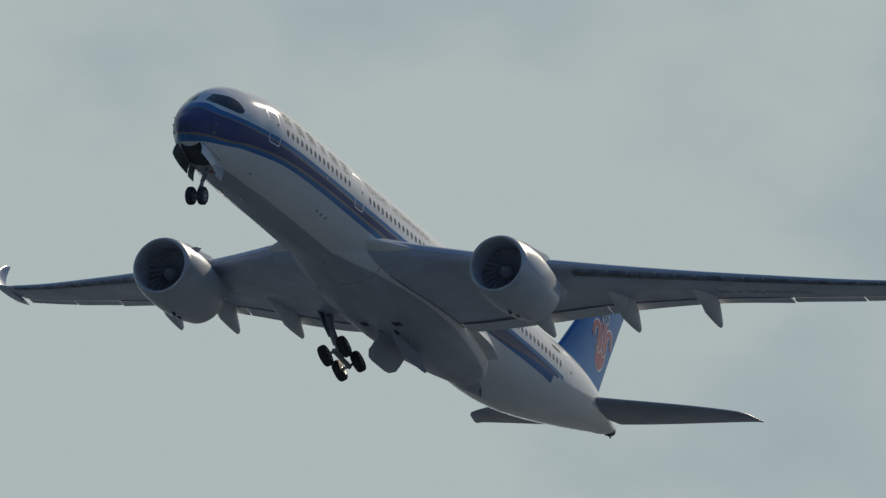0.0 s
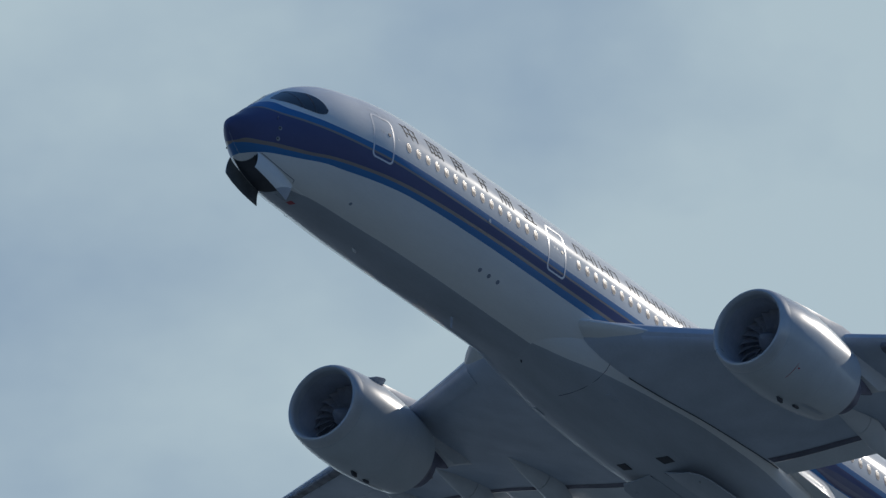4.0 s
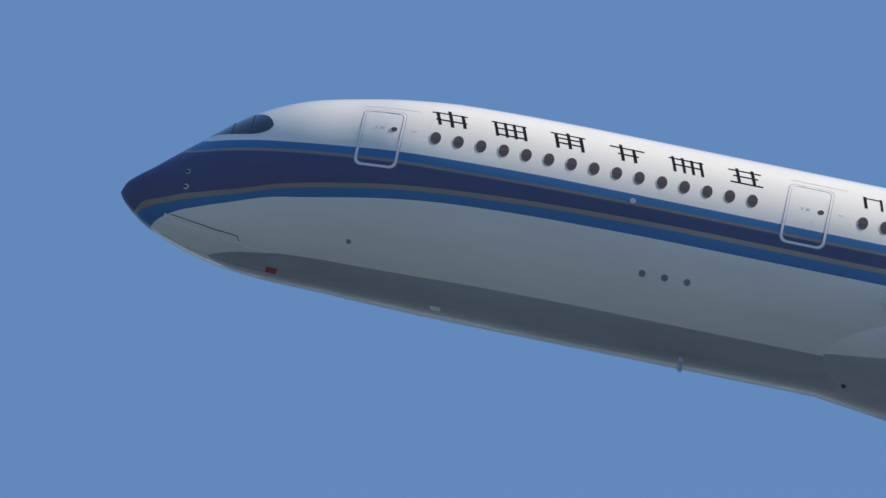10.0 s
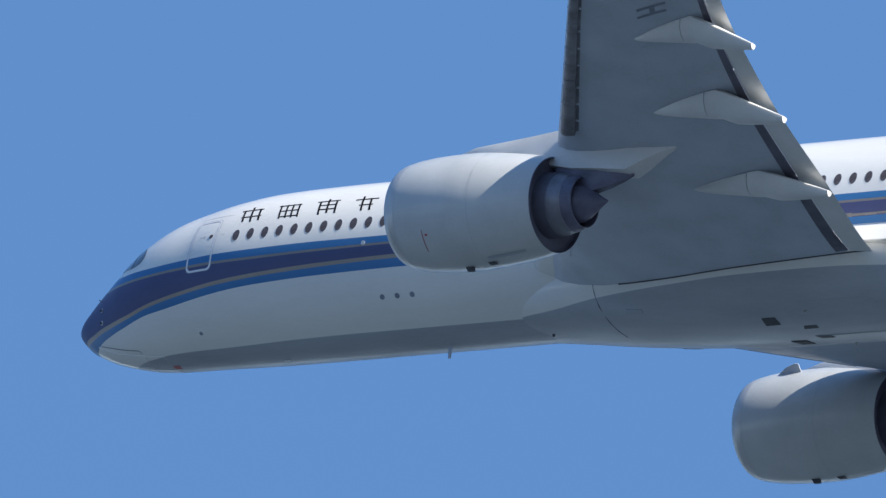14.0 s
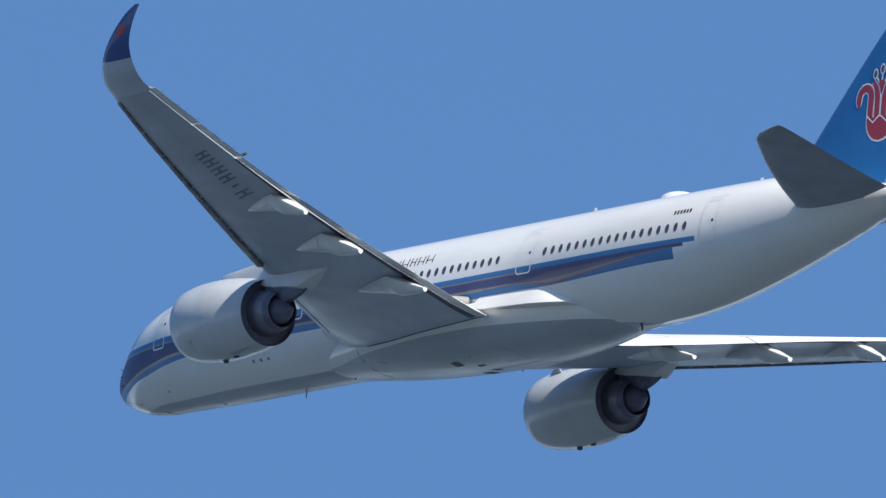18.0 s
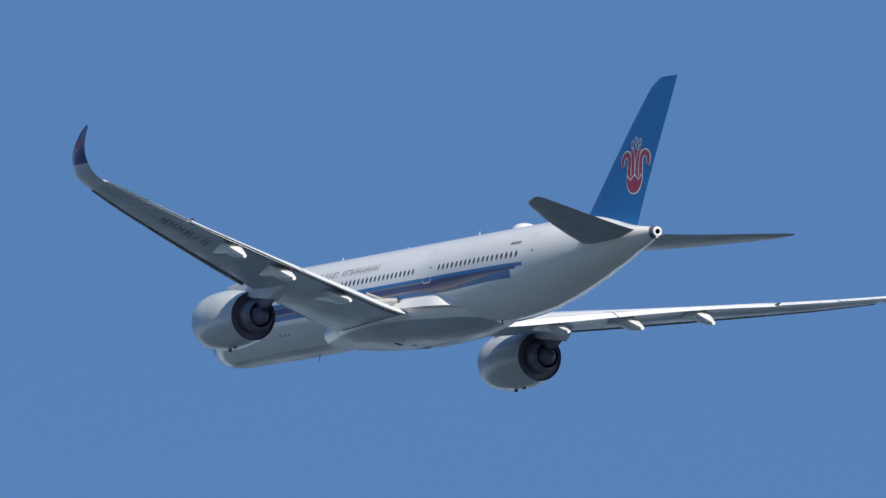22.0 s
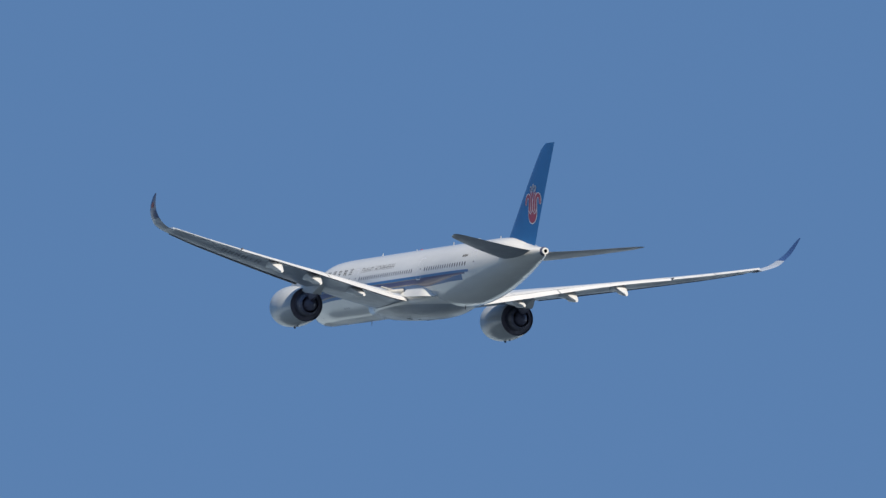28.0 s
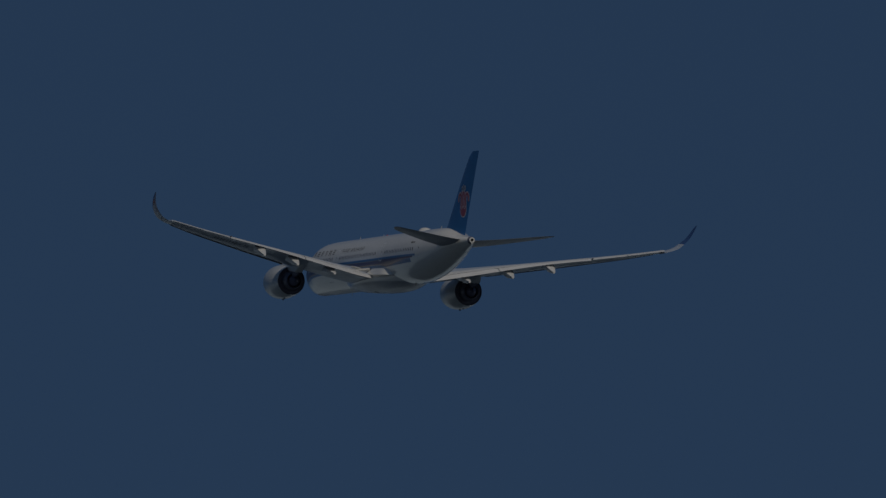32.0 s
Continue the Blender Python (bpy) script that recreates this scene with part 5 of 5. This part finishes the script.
# ---- what moves ----
def motions():
    walk(airliner, [(t, pose(*place)) for t, *place in FLIGHT])
    px, py, pz = NOSE_PIVOT
    walk(nose_gear, [(t, pose(-px, py, pz, 0, -a, 0)) for t, a in ((0, 25), (0.5, 33), (1.0, 41), (1.5, 49), (2.0, 57), (2.5, 68), (3.2, 85), (4.2, 102), (5.0, 106), (SECONDS, 106))])
    mx, my, mz = MAIN_PIVOT
    for gear, side in main_gears:
        walk(gear, [(t, pose(-mx, side * my, mz, -side * (a + max(0, side) * 0.95 * (99 - a)), 0, 0)) for t, a in ((0, 27), (0.5, 34), (1.0, 41.5), (1.5, 49), (2.0, 58), (2.5, 72), (3.2, 92), (4.0, 99), (SECONDS, 99))])
    for door, hinge, side in nose_doors:
        walk(door, [(t, pose(*hinge, side * a, hinge_tilt(NOSE_HINGE), 0)) for t, a in ((0, 82), (2.5, 80), (4.5, 66), (6.0, 61), (6.6, 54), (7.0, 42), (7.5, 16), (7.9, 0), (8.4, 0), (SECONDS, 0))])
    for door, hinge, side in rear_doors:
        walk(door, [(t, pose(*hinge, side * a, hinge_tilt(REAR_HINGE), 0)) for t, a in ((0, 78), (2.0, 72), (2.5, 62), (3.2, 25), (3.8, 0), (4.4, 0), (SECONDS, 0))])
    for door, hinge, side in main_doors:
        walk(door, [(t, pose(*hinge, -side * a, 0, 0)) for t, a in ((0, 72), (2.5, 72), (3.2, 55), (4.3, 6), (4.6, 0), (SECONDS, 0))])


# seconds, place, roll, pitch and heading in degrees
FLIGHT = [
    (0.0, -838.90, -383.14, 137.59, -1.443, -10.932, 0.283), (0.5, -797.30, -380.79, 143.93, -1.513, -10.825, 0.132),
    (1.0, -755.92, -378.06, 150.65, -1.632, -10.736, -0.002), (1.5, -714.79, -374.62, 158.31, -1.630, -10.773, -0.053),
    (2.0, -674.68, -371.43, 166.89, -1.547, -10.856, 0.040), (2.5, -633.57, -368.39, 175.01, -1.490, -10.890, 0.028),
    (3.0, -592.26, -367.04, 181.42, -1.480, -10.912, 0.014), (3.5, -550.70, -367.22, 186.23, -1.469, -10.934, 0.001),
    (4.0, -509.12, -368.16, 190.22, -1.459, -10.956, -0.013), (4.5, -467.69, -369.10, 194.15, -1.449, -10.977, -0.027),
    (5.0, -426.64, -370.05, 198.21, -1.435, -10.996, -0.030), (5.5, -385.45, -371.05, 201.87, -1.441, -10.991, -0.040),
    (6.0, -344.57, -372.42, 205.30, -1.435, -11.003, -0.054), (6.5, -303.99, -374.11, 208.47, -1.434, -10.993, -0.048),
    (7.0, -263.70, -376.09, 211.41, -1.423, -10.995, -0.049), (7.5, -223.67, -378.38, 214.20, -1.439, -10.981, -0.056),
    (8.0, -183.73, -380.83, 216.81, -1.438, -10.987, -0.076), (8.5, -143.94, -383.58, 219.39, -1.456, -10.962, -0.065),
    (9.0, -104.21, -386.52, 221.93, -1.469, -10.944, -0.062), (9.5, -64.48, -389.64, 224.50, -1.480, -10.928, -0.062),
    (10.0, -24.73, -392.96, 227.14, -1.491, -10.912, -0.064), (10.5, 15.07, -396.46, 229.92, -1.503, -10.897, -0.067),
    (11.0, 54.96, -400.04, 232.82, -1.516, -10.882, -0.072), (11.5, 94.93, -403.64, 235.89, -1.532, -10.867, -0.077),
    (12.0, 135.05, -407.22, 239.16, -1.551, -10.852, -0.082), (12.5, 175.34, -410.80, 242.71, -1.573, -10.837, -0.088),
    (13.0, 215.83, -414.34, 246.58, -1.597, -10.822, -0.094), (13.5, 256.52, -417.76, 250.79, -1.625, -10.809, -0.100),
    (14.0, 297.28, -420.96, 255.35, -1.658, -10.796, -0.106), (14.5, 337.69, -423.63, 260.11, -1.696, -10.777, -0.092),
    (15.0, 378.25, -426.49, 265.51, -1.504, -10.857, -0.102), (15.5, 418.45, -428.91, 271.04, -1.007, -10.971, -0.067),
    (16.0, 458.89, -431.42, 276.97, -1.031, -11.003, -0.057), (16.5, 499.21, -433.63, 283.04, -1.055, -11.036, -0.047),
    (17.0, 539.46, -435.84, 289.15, -1.080, -11.069, -0.037), (17.5, 579.74, -438.34, 295.27, -1.104, -11.101, -0.026),
    (18.0, 620.29, -441.35, 301.51, -1.288, -11.092, 0.033), (18.5, 660.45, -444.27, 307.50, -1.315, -11.103, -0.036),
    (19.0, 700.39, -447.29, 313.20, -1.253, -10.978, -0.049), (19.5, 742.31, -451.73, 319.40, -1.266, -10.907, -0.009),
    (20.0, 783.39, -455.65, 324.67, -1.299, -11.008, -0.091), (20.5, 824.71, -459.70, 329.50, -1.303, -11.009, -0.050),
    (21.0, 866.81, -464.16, 334.05, -1.218, -11.036, -0.169), (21.5, 909.26, -468.88, 338.18, -1.221, -11.082, -0.248),
    (22.0, 951.26, -473.46, 341.78, -1.166, -11.118, -0.257), (22.5, 993.61, -478.25, 345.32, -1.242, -11.145, -0.323),
    (23.0, 1035.35, -482.68, 348.69, -1.205, -11.132, -0.245), (23.5, 1076.54, -486.78, 352.12, -1.265, -11.150, -0.207),
    (24.0, 1118.18, -490.93, 356.10, -1.308, -11.169, -0.225), (24.5, 1160.72, -495.28, 360.91, -1.331, -11.257, -0.201),
    (25.0, 1203.32, -499.46, 366.41, -1.242, -11.231, -0.277), (25.5, 1245.81, -503.40, 372.54, -1.198, -11.105, -0.355),
    (26.0, 1286.95, -506.67, 379.01, -1.238, -11.119, -0.334), (26.5, 1327.86, -509.69, 386.09, -1.278, -11.132, -0.312),
    (27.0, 1368.72, -512.45, 393.53, -1.318, -11.146, -0.291), (27.5, 1409.68, -514.89, 401.05, -1.357, -11.160, -0.270),
    (28.0, 1450.06, -516.76, 408.41, -1.382, -11.146, -0.255), (28.5, 1491.32, -518.63, 416.09, -1.319, -11.153, -0.326),
    (29.0, 1532.38, -520.20, 423.73, -1.327, -11.206, -0.382), (29.5, 1573.58, -521.65, 431.40, -1.321, -11.215, -0.427),
    (30.0, 1616.20, -523.46, 439.44, -1.284, -11.217, -0.462), (30.5, 1658.54, -525.12, 447.36, -1.315, -11.271, -0.413),
    (31.0, 1700.07, -526.50, 455.04, -1.310, -11.230, -0.345), (31.5, 1743.05, -528.29, 463.11, -1.325, -11.257, -0.365),
    (32.0, 1788.50, -530.79, 471.81, -1.311, -11.290, -0.411),
]
motions()
